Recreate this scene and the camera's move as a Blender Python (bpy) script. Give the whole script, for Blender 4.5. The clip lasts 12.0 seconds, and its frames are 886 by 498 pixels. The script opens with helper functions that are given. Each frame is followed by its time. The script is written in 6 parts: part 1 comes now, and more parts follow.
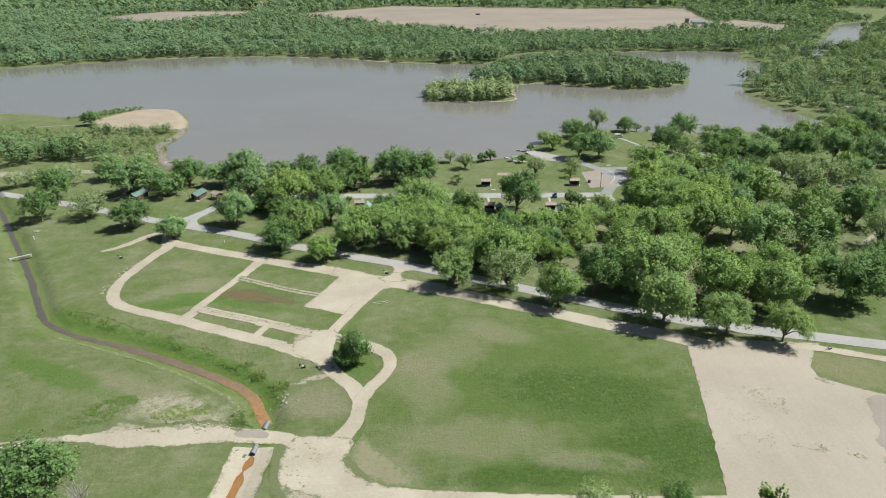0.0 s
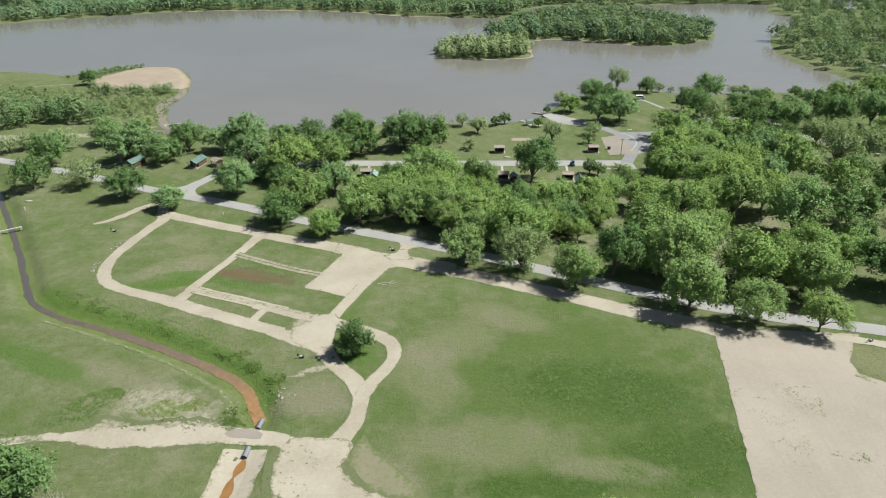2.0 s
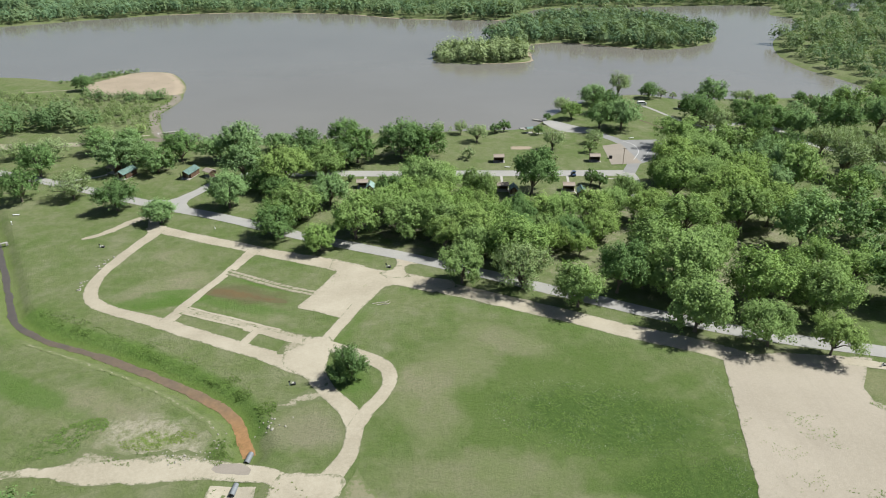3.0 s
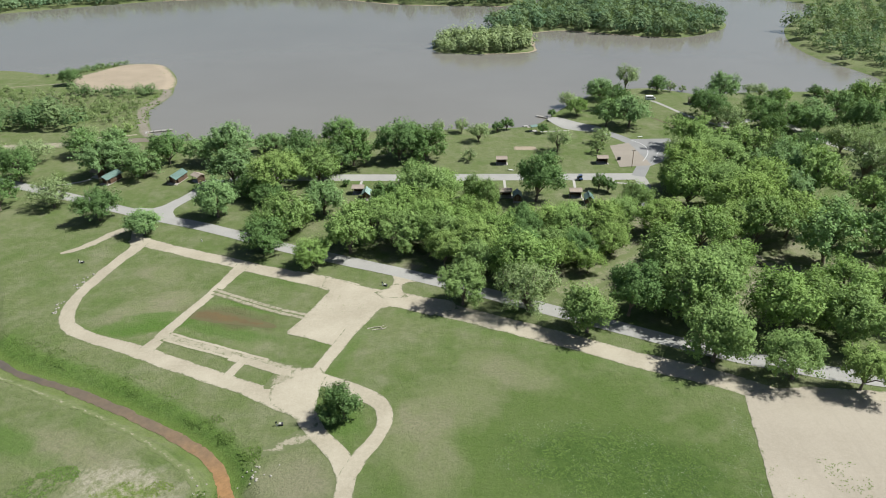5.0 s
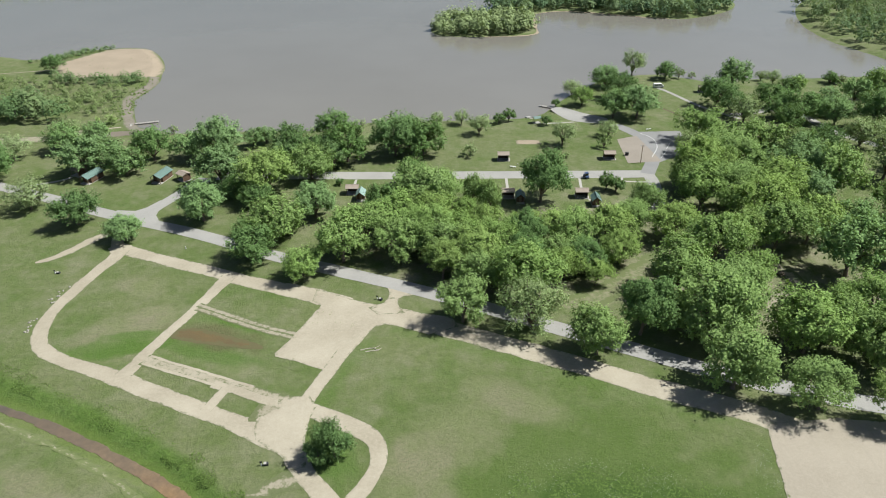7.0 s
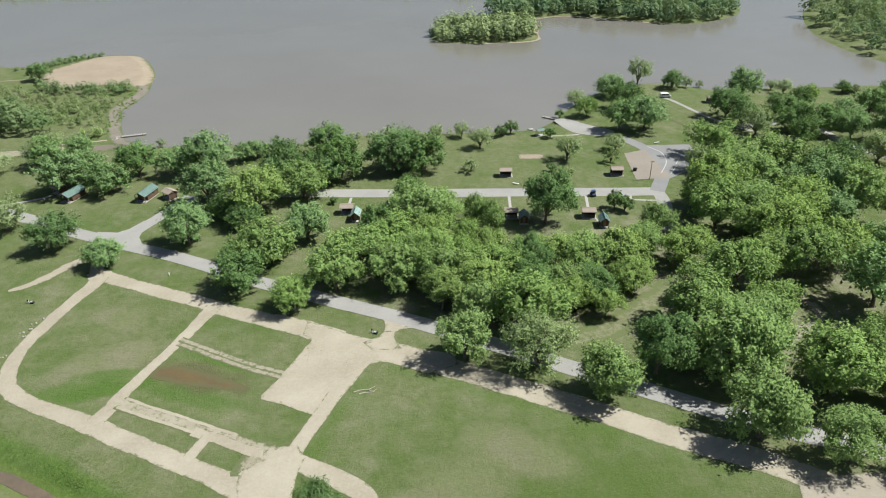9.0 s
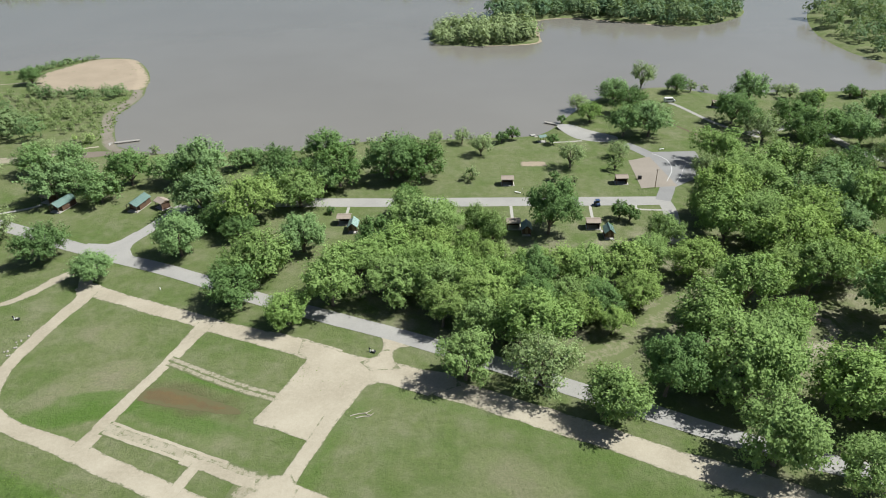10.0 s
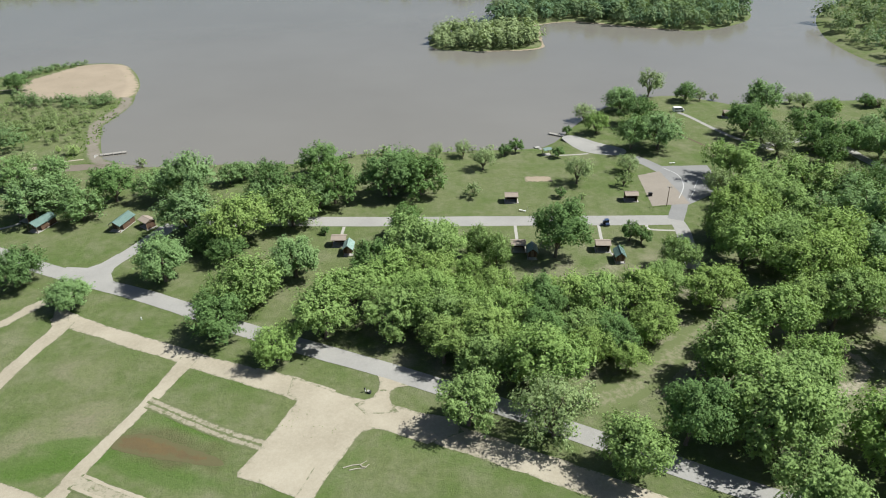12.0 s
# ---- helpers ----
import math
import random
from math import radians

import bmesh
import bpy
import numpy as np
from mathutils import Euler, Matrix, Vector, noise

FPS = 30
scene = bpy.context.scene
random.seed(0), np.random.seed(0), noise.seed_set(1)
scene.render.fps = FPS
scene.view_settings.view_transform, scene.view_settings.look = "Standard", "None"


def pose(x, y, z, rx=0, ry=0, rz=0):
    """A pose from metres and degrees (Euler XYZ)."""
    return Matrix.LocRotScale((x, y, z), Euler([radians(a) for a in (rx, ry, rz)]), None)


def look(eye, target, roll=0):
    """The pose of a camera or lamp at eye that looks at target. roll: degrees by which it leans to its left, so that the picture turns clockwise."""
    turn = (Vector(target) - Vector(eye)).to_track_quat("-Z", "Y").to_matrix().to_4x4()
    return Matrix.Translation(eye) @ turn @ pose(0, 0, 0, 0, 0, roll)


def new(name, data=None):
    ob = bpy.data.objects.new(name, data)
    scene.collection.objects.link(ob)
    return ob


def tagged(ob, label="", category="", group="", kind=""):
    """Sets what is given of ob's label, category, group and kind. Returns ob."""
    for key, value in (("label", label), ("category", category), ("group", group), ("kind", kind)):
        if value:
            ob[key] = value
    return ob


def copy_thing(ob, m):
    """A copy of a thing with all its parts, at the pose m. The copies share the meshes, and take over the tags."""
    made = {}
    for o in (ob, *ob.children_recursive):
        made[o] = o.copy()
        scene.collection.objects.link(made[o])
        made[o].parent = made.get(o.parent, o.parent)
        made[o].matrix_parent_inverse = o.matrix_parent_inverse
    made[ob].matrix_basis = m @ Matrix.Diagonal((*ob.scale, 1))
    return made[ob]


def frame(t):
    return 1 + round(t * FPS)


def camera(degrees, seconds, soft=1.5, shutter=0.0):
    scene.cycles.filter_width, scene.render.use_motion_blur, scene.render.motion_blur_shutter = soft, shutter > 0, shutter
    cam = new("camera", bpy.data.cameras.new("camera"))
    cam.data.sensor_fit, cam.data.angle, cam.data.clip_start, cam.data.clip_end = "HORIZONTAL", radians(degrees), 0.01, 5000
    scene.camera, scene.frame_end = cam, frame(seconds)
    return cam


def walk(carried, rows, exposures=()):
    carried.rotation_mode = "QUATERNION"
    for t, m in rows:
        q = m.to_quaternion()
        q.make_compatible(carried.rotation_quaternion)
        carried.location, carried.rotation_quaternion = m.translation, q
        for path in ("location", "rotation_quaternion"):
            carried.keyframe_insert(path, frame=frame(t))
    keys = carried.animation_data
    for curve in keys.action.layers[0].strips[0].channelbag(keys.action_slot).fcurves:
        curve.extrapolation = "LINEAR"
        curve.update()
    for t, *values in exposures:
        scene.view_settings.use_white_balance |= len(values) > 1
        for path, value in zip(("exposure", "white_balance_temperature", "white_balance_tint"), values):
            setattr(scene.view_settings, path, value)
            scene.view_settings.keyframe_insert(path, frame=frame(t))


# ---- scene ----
cam = camera(65.7, 12.0, soft=1.05)
PATH = [
    (0, (-0.006, -11.907, 90.222), (0.012, -10.061, 89.451), -0.2),
    (0.5, (0.38, -8.252, 90.325), (0.384, -6.43, 89.499), -0.3),
    (1, (0.707, -4.807, 90.49), (0.699, -3.009, 89.615), -0.4),
    (1.5, (1.002, -1.029, 90.509), (0.983, 0.763, 89.621), -0.4),
    (2, (1.165, 2.677, 90.671), (1.144, 4.469, 89.782), -0.4),
    (2.5, (1.372, 6.416, 91.174), (1.351, 8.207, 90.285), -0.5),
    (3, (1.643, 10.243, 92.39), (1.623, 12.034, 91.5), -0.5),
    (3.5, (1.78, 14.071, 93.466), (1.758, 15.861, 92.574), -0.5),
    (5.5, (2.114, 29.234, 96.185), (2.09, 30.983, 95.216), -0.8),
    (6, (2.117, 33.076, 97.087), (2.094, 34.81, 96.09), -0.9),
    (6.5, (2.193, 36.732, 97.632), (2.169, 38.465, 96.635), -0.8),
    (7, (2.225, 40.291, 97.658), (2.201, 42.025, 96.661), -0.8),
    (9, (1.963, 53.785, 97.787), (1.942, 55.521, 96.792), -0.8),
    (9.5, (1.784, 57.431, 97.796), (1.764, 59.166, 96.801), -0.7),
    (10, (1.795, 60.815, 97.981), (1.775, 62.55, 96.985), -0.8),
    (10.5, (1.646, 64.312, 97.885), (1.627, 66.047, 96.89), -0.7),
    (11, (1.529, 67.602, 98.042), (1.511, 69.337, 97.046), -0.7),
    (11.5, (1.335, 70.979, 98.332), (1.318, 72.712, 97.334), -0.7),
    (12, (1.267, 74.359, 98.255), (1.25, 76.092, 97.257), -0.7),
]
walk(cam, [(t, look(eye, target, roll)) for t, eye, target, roll in PATH])

# ---- camera and walk are above; light ----
import mathutils.geometry

SUN_ELEVATION, SUN_AZIMUTH = 53.0, 8.0      # degrees; azimuth from +x towards +y
world = bpy.data.worlds.new("sky")
scene.world = world
world.use_nodes = True
wn = world.node_tree.nodes
sky = wn.new("ShaderNodeTexSky")
sky.sky_type, sky.sun_disc = "NISHITA", False
sky.sun_elevation, sky.sun_rotation = radians(SUN_ELEVATION), radians(90 - SUN_AZIMUTH)
sky.air_density, sky.dust_density = 1.0, 1.2
wn["Background"].inputs["Strength"].default_value = 0.050
world.node_tree.links.new(sky.outputs["Color"], wn["Background"].inputs["Color"])
sun_data = bpy.data.lights.new("sun", "SUN")
sun_data.energy, sun_data.angle, sun_data.color = 5.0, radians(0.53), (0.985, 0.99, 0.955)
sun = new("sun", sun_data)
e, a = radians(SUN_ELEVATION), radians(SUN_AZIMUTH)
sun.matrix_world = look((200 * math.cos(e) * math.cos(a), 200 * math.cos(e) * math.sin(a), 200 * math.sin(e)), (0, 0, 0))
scene.view_settings.exposure = 0.55

# ---- materials ----


class Nodes:
    """A short way to lay out a procedural material."""

    def __init__(self, name):
        self.m = bpy.data.materials.new(name)
        self.m.use_nodes = True
        self.t = self.m.node_tree
        self.out = self.t.nodes["Material Output"]
        self.bsdf = self.t.nodes["Principled BSDF"]
        self.place = self.t.nodes.new("ShaderNodeTexCoord").outputs["Object"]

    def add(self, kind, **ins):
        n = self.t.nodes.new(kind)
        for k, v in ins.items():
            self.put(n.inputs[k.replace("_", " ")], v)
        return n

    def put(self, socket, v):
        if isinstance(v, bpy.types.NodeSocket):
            self.t.links.new(v, socket)
        else:
            socket.default_value = v

    def noise(self, scale, detail=4.0, rough=0.6, where=None):
        return self.add("ShaderNodeTexNoise", Vector=where or self.place, Scale=scale, Detail=detail, Roughness=rough).outputs["Fac"]

    def ramp(self, fac, lo, hi):
        n = self.add("ShaderNodeMapRange", Value=fac)
        self.put(n.inputs[1], lo), self.put(n.inputs[2], hi)
        return n.outputs[0]

    def mix(self, fac, c1, c2):
        n = self.t.nodes.new("ShaderNodeMix")
        n.data_type = "RGBA"
        for i, v in ((0, fac), (6, c1), (7, c2)):
            self.put(n.inputs[i], (*v, 1) if isinstance(v, tuple) else v)
        return n.outputs[2]

    def math(self, op, p, q=0.0):
        n = self.t.nodes.new("ShaderNodeMath")
        n.operation = op
        self.put(n.inputs[0], p), self.put(n.inputs[1], q)
        return n.outputs[0]

    def bump(self, height, strength, distance):
        b = self.add("ShaderNodeBump", Height=height, Strength=strength, Distance=distance)
        self.put(self.bsdf.inputs["Normal"], b.outputs[0])

    def done(self, colour, rough=0.9, metal=0.0, spec=0.3):
        self.put(self.bsdf.inputs["Base Color"], (*colour, 1) if isinstance(colour, tuple) else colour)
        self.put(self.bsdf.inputs["Roughness"], rough)
        self.put(self.bsdf.inputs["Metallic"], metal)
        self.put(self.bsdf.inputs["Specular IOR Level"], spec)
        return self.m


def blotch(n, x, y, rx, ry, turn=0.0):
    """1 in the middle of an oval spot of the ground, falling to 0 at its uneven rim."""
    mp = n.add("ShaderNodeMapping", Vector=n.place)
    mp.vector_type = "TEXTURE"
    mp.inputs["Location"].default_value, mp.inputs["Rotation"].default_value = (x, y, 0), (0, 0, radians(turn))
    mp.inputs["Scale"].default_value = (rx, ry, 1000)
    d = n.t.nodes.new("ShaderNodeVectorMath")
    d.operation = "LENGTH"
    n.put(d.inputs[0], mp.outputs[0])
    wob = n.math("MULTIPLY", n.math("SUBTRACT", n.noise(0.16, 5), 0.5), 1.3)
    return n.ramp(n.math("ADD", d.outputs["Value"], wob), 1.05, 0.55)


def grass_material():
    n = Nodes("meadow_grass")
    c = n.mix(n.ramp(n.noise(0.022, 5), 0.38, 0.64), (0.095, 0.133, 0.039), (0.150, 0.167, 0.076))
    c = n.mix(n.math("MULTIPLY", n.ramp(n.noise(0.2, 7, 0.7), 0.42, 0.66), 0.75), c, (0.191, 0.190, 0.114))
    c = n.mix(n.math("MULTIPLY", n.ramp(n.noise(0.06, 6, 0.65), 0.50, 0.68), 0.7), c, (0.073, 0.125, 0.024))
    c = n.mix(n.math("MULTIPLY", n.ramp(n.noise(0.5, 7, 0.78), 0.42, 0.68), 0.6), c, (0.067, 0.097, 0.028))
    # soft pale and fresh patches of mown turf
    c = n.mix(n.math("MULTIPLY", n.ramp(n.noise(0.085, 4, 0.55), 0.54, 0.70), 0.45), c, (0.210, 0.202, 0.132))
    # the big field is the freshest
    c = n.mix(n.math("MULTIPLY", blotch(n, 24, 118, 48, 40, -20), 0.78), c, (0.069, 0.112, 0.023))
    # rank green weeds in the big field, dry and trampled spots
    weeds = n.math("MAXIMUM", blotch(n, 33, 119, 24, 11, -12), blotch(n, 46, 99, 18, 11, 15))
    weeds = n.math("MAXIMUM", weeds, blotch(n, 20, 92, 22, 4, 4))
    c = n.mix(n.math("MULTIPLY", weeds, 0.9), c, n.mix(n.ramp(n.noise(0.9, 7, 0.75), 0.35, 0.65), (0.026, 0.061, 0.009), (0.067, 0.114, 0.022)))
    for x, y, rx, ry, turn in ((15, 147, 14, 6, -25), (8, 103, 22, 8, 5), (-75, 172, 16, 8, 20), (-70, 120, 22, 7, -25), (2, 136, 15, 9, 40), (-27, 116, 8, 7, 0),
                               (-71, 179, 7, 4, 10), (-80, 192, 9, 5, -25), (-47, 159, 9, 3, -22), (-4, 124, 9, 16, 20), (30, 96, 14, 4, -8)):
        c = n.mix(n.math("MULTIPLY", blotch(n, x, y, rx, ry, turn), 0.60), c, n.mix(n.ramp(n.noise(0.11, 5), 0.4, 0.6), (0.207, 0.189, 0.126), (0.175, 0.185, 0.095)))
    for x, y, rx, ry, turn in ((-70, 166, 16, 3, 20), (-52, 163, 14, 4, -22), (-90, 128, 24, 4, -27), (-74, 170, 9, 2.5, 5), (-77, 165, 10, 4, 10), (-20, 131, 5, 7, 10), (-50, 175, 10, 2.5, -22)):
        c = n.mix(n.math("MULTIPLY", blotch(n, x, y, rx, ry, turn), 0.75), c, (0.067, 0.126, 0.021))
    c = n.mix(n.math("MULTIPLY", blotch(n, -27, 116, 8.5, 8, 0), 0.55), c, (0.187, 0.175, 0.116))
    c = n.mix(n.math("MULTIPLY", blotch(n, 99, 127, 13, 9, -35), 0.6), c, (0.193, 0.188, 0.103))
    rim = n.add("ShaderNodeAttribute")
    rim.attribute_name = "rim"
    rank = n.ramp(n.math("ADD", n.math("MULTIPLY", rim.outputs["Fac"], 0.7), n.math("MULTIPLY", n.noise(0.7, 6, 0.7), 0.5)), 0.42, 0.85)
    c = n.mix(n.math("MULTIPLY", rank, 0.85), c, n.mix(n.ramp(n.noise(0.5, 6, 0.7), 0.35, 0.65), (0.051, 0.108, 0.014), (0.096, 0.163, 0.031)))
    # damp soil round the puddle
    c = n.mix(n.math("MULTIPLY", blotch(n, -53, 169.2, 14.5, 5.2, -17), 0.9), c, n.mix(n.noise(0.8, 5), (0.112, 0.094, 0.052), (0.086, 0.101, 0.039)))
    # bare and gravelly by the farm track, with yellow-green weeds in it
    dry = n.math("MAXIMUM", blotch(n, -57, 114, 12, 7, -14), blotch(n, -52, 108, 11, 4, -5))
    c = n.mix(n.math("MULTIPLY", dry, n.ramp(n.noise(0.5, 6, 0.7), 0.38, 0.56)), c, (0.310, 0.283, 0.212))
    c = n.mix(n.math("MULTIPLY", blotch(n, -55.5, 113, 7, 2.6, 8), n.ramp(n.noise(0.9, 6, 0.7), 0.40, 0.56)), c, (0.122, 0.168, 0.038))
    c = n.mix(n.math("MULTIPLY", n.math("MULTIPLY", blotch(n, -73.5, 113.5, 9, 5, 40), n.ramp(n.noise(0.7, 6, 0.75), 0.45, 0.6)), 0.85), c, (0.046, 0.088, 0.014))
    c = n.mix(n.math("MULTIPLY", blotch(n, -10, 94, 9, 5, -42), 0.75), c, (0.195, 0.181, 0.120))
    # thin, shaded turf with bare spots in the groves
    grove = n.math("MAXIMUM", blotch(n, 70, 205, 60, 40, -25), blotch(n, 5, 205, 45, 22, -15))
    c = n.mix(n.math("MULTIPLY", n.math("MULTIPLY", grove, n.ramp(n.noise(0.14, 6, 0.7), 0.42, 0.60)), 0.8), c, (0.254, 0.230, 0.164))
    fine = n.noise(1.6, 6, 0.8)
    c = n.mix(n.math("MULTIPLY", n.ramp(fine, 0.42, 0.7), 0.45), c, (0.047, 0.072, 0.022))
    c = n.mix(n.math("MULTIPLY", n.ramp(n.noise(3.1, 4, 0.8), 0.52, 0.75), 0.35), c, (0.227, 0.228, 0.126))
    # yellow-green fringe and wet rim at the water
    z = n.add("ShaderNodeSeparateXYZ", Vector=n.place).outputs[2]
    low = n.math("ADD", z, n.math("MULTIPLY", n.math("SUBTRACT", n.noise(0.5), 0.5), 0.6))
    c = n.mix(n.math("MULTIPLY", n.ramp(low, -0.75, -1.1), 0.45), c, (0.106, 0.148, 0.035))
    c = n.mix(n.ramp(n.math("ADD", z, n.math("MULTIPLY", n.math("SUBTRACT", n.noise(0.4), 0.5), 0.5)), -1.3, -1.5), c, (0.170, 0.147, 0.107))
    n.bump(n.math("ADD", fine, n.noise(0.6, 6)), 0.8, 0.3)
    return n.done(c, 0.95, 0, 0.15)


def earth_material(name, c1, c2, c3, worn, s1=0.12, s2=1.4, edge_at=0.60, fray=0.36, tuft_colour=(0.070, 0.098, 0.035), drag=None):
    """Bare ground that frays into grass towards its rim (the mesh's "rim" runs from 0 inside to 1 outside)."""
    n = Nodes(name)
    c = n.mix(n.ramp(n.noise(s1, 6), 0.35, 0.65), c1, c2)
    c = n.mix(n.math("MULTIPLY", n.ramp(n.noise(s2, 6, 0.75), 0.4, 0.75), 0.5), c, c3)
    c = n.mix(n.math("MULTIPLY", n.ramp(n.noise(6.0, 4, 0.8), 0.45, 0.8), 0.35), c, (0.156, 0.136, 0.101))
    if drag is not None:
        # long faint streaks left by wheels and the grader's blade
        mp = n.add("ShaderNodeMapping", Vector=n.place)
        mp.inputs["Rotation"].default_value, mp.inputs["Scale"].default_value = (0, 0, radians(drag)), (1.0, 0.06, 1.0)
        c = n.mix(n.math("MULTIPLY", n.ramp(n.noise(0.9, 5, 0.7, mp.outputs[0]), 0.50, 0.72), 0.40), c, tuple(0.74 * v for v in c1))
        c = n.mix(n.math("MULTIPLY", n.ramp(n.noise(0.45, 4, 0.6, mp.outputs[0]), 0.52, 0.74), 0.22), c, c3)
    rim = n.add("ShaderNodeAttribute")
    rim.attribute_name = "rim"
    tuft = n.math("ADD", n.math("MULTIPLY", rim.outputs["Fac"], fray), n.noise(0.8, 6, 0.75))
    c = n.mix(n.ramp(tuft, edge_at + 0.22, edge_at + 0.38), c, n.mix(n.noise(2.0), tuft_colour, worn))
    n.bump(n.noise(3.0, 6, 0.8), 0.5, 0.1)
    return n.done(c, 0.95, 0, 0.2)


def plain(name, c1, c2, scale=1.0, rough=0.8, metal=0.0, bump=0.0, spec=0.3):
    n = Nodes(name)
    c = n.mix(n.ramp(n.noise(scale, 5), 0.3, 0.7), c1, c2)
    c = n.mix(n.math("MULTIPLY", n.noise(scale * 9, 4, 0.8), 0.35), c, tuple(0.6 * v for v in c1))
    if bump:
        n.bump(n.noise(scale * 6, 4), bump, 0.05)
    return n.done(c, rough, metal, spec)


def leaf_material(name, c1, c2, c3):
    n = Nodes(name)
    own = n.add("ShaderNodeNewGeometry").outputs["Random Per Island"]
    tree = n.add("ShaderNodeObjectInfo").outputs["Random"]
    c = n.mix(n.ramp(own, -0.5, 1.5), c1, c2)
    c = n.mix(n.math("MULTIPLY", n.ramp(n.noise(0.45, 3), 0.4, 0.65), 0.4), c, tuple(1.25 * v for v in c2))
    c = n.mix(n.math("MULTIPLY", n.ramp(n.noise(0.03, 4), 0.46, 0.62), 0.35), c, tuple(0.68 * v for v in c1))
    c = n.mix(n.math("MULTIPLY", tree, 0.6), c, c3)
    # in the woods each crown has a tone of its own: some yellower and paler, some deeper
    tone = n.add("ShaderNodeAttribute")
    tone.attribute_name = "tone"
    c = n.mix(n.math("MULTIPLY", n.ramp(tone.outputs["Fac"], 0.35, 0.65), 0.55), c, (0.205, 0.260, 0.120))
    c = n.mix(n.math("MULTIPLY", n.ramp(tone.outputs["Fac"], 0.70, 0.95), 0.75), c, tuple(0.72 * v for v in c1))
    n.put(n.bsdf.inputs["Base Color"], c)
    n.bsdf.inputs["Roughness"].default_value, n.bsdf.inputs["Specular IOR Level"].default_value = 0.75, 0.08
    tr = n.add("ShaderNodeBsdfTranslucent", Color=n.mix(0.5, c, (0.26, 0.36, 0.05)))
    ms = n.add("ShaderNodeMixShader", Fac=0.24)
    n.put(ms.inputs[1], n.bsdf.outputs[0]), n.put(ms.inputs[2], tr.outputs[0])
    n.put(n.out.inputs["Surface"], ms.outputs[0])
    return n.m


def water_material(name, c1, c2, scale, rough=0.12, ripple=0.05):
    n = Nodes(name)
    c = n.mix(n.ramp(n.noise(scale, 4), 0.35, 0.65), c1, c2)
    n.bump(n.noise(0.55, 5, 0.65), ripple, 0.3)
    return n.done(c, rough, 0, 0.5)


GRASS = grass_material()
GRAVEL = earth_material("pale_gravel", (0.365, 0.328, 0.252), (0.285, 0.252, 0.186), (0.435, 0.398, 0.318), (0.200, 0.190, 0.122), s1=0.09, edge_at=0.55)
LOT_GRAVEL = earth_material("lot_gravel", (0.325, 0.288, 0.228), (0.272, 0.240, 0.186), (0.375, 0.340, 0.276), (0.190, 0.185, 0.115), s1=0.05, drag=-9)
PATCHY = earth_material("patchy_gravel", (0.300, 0.272, 0.205), (0.250, 0.226, 0.160), (0.345, 0.315, 0.245), (0.150, 0.155, 0.082), edge_at=0.27, fray=0.42)
SPUR_GRAVEL = earth_material("spur_gravel", (0.335, 0.300, 0.228), (0.275, 0.245, 0.180), (0.390, 0.355, 0.280), (0.170, 0.168, 0.095), edge_at=0.46, fray=0.40)
WORN_STRIP = earth_material("worn_gravel_with_grass", (0.320, 0.290, 0.220), (0.260, 0.235, 0.165), (0.370, 0.335, 0.260), (0.140, 0.150, 0.075), edge_at=0.30, fray=0.30)
SAND = earth_material("tan_sand", (0.315, 0.258, 0.190), (0.262, 0.214, 0.155), (0.350, 0.295, 0.222), (0.190, 0.180, 0.112), s1=0.07, edge_at=0.5)
ASPHALT = earth_material("worn_pale_asphalt", (0.305, 0.298, 0.276), (0.262, 0.256, 0.240), (0.345, 0.338, 0.314), (0.17, 0.165, 0.125), edge_at=0.75)
TILLED = earth_material("tilled_soil", (0.215, 0.185, 0.150), (0.275, 0.230, 0.180), (0.180, 0.158, 0.135), (0.180, 0.185, 0.12), s1=0.008, s2=0.03, edge_at=0.8)
LOT_GREY = earth_material("grey_tan_gravel", (0.255, 0.225, 0.188), (0.225, 0.198, 0.165), (0.290, 0.260, 0.220), (0.17, 0.165, 0.11), edge_at=0.75)
DARK_ASPHALT = earth_material("grey_asphalt", (0.225, 0.225, 0.220), (0.195, 0.195, 0.192), (0.26, 0.26, 0.25), (0.16, 0.155, 0.12), edge_at=0.8)
WORN_TURF = earth_material("worn_pale_turf", (0.270, 0.250, 0.180), (0.215, 0.205, 0.130), (0.300, 0.280, 0.210), (0.140, 0.155, 0.070), s1=0.3, edge_at=0.13, fray=0.45, tuft_colour=(0.095, 0.125, 0.045))
DRY_CORNER = earth_material("dry_unmown_turf", (0.190, 0.180, 0.112), (0.160, 0.160, 0.088), (0.225, 0.210, 0.142), (0.130, 0.148, 0.066), s1=0.25, edge_at=0.30, fray=0.2, tuft_colour=(0.100, 0.126, 0.048))
DRY_TURF = earth_material("thin_dry_turf", (0.195, 0.190, 0.118), (0.160, 0.168, 0.090), (0.240, 0.225, 0.155), (0.130, 0.148, 0.066), s1=0.2, edge_at=0.20, fray=0.40, tuft_colour=(0.100, 0.126, 0.048))
MUD = earth_material("brown_puddle_mud", (0.098, 0.074, 0.036), (0.126, 0.088, 0.036), (0.084, 0.071, 0.040), (0.098, 0.098, 0.044), s1=0.15, edge_at=0.36, fray=0.5, tuft_colour=(0.108, 0.092, 0.048))
WET_BANK = earth_material("wet_grey_bank", (0.185, 0.165, 0.135), (0.155, 0.138, 0.112), (0.215, 0.195, 0.160), (0.12, 0.135, 0.06), edge_at=0.34, fray=0.5)
EARTH = earth_material("dark_turned_earth", (0.125, 0.094, 0.062), (0.094, 0.078, 0.047), (0.156, 0.125, 0.078), (0.078, 0.094, 0.039), edge_at=0.5)
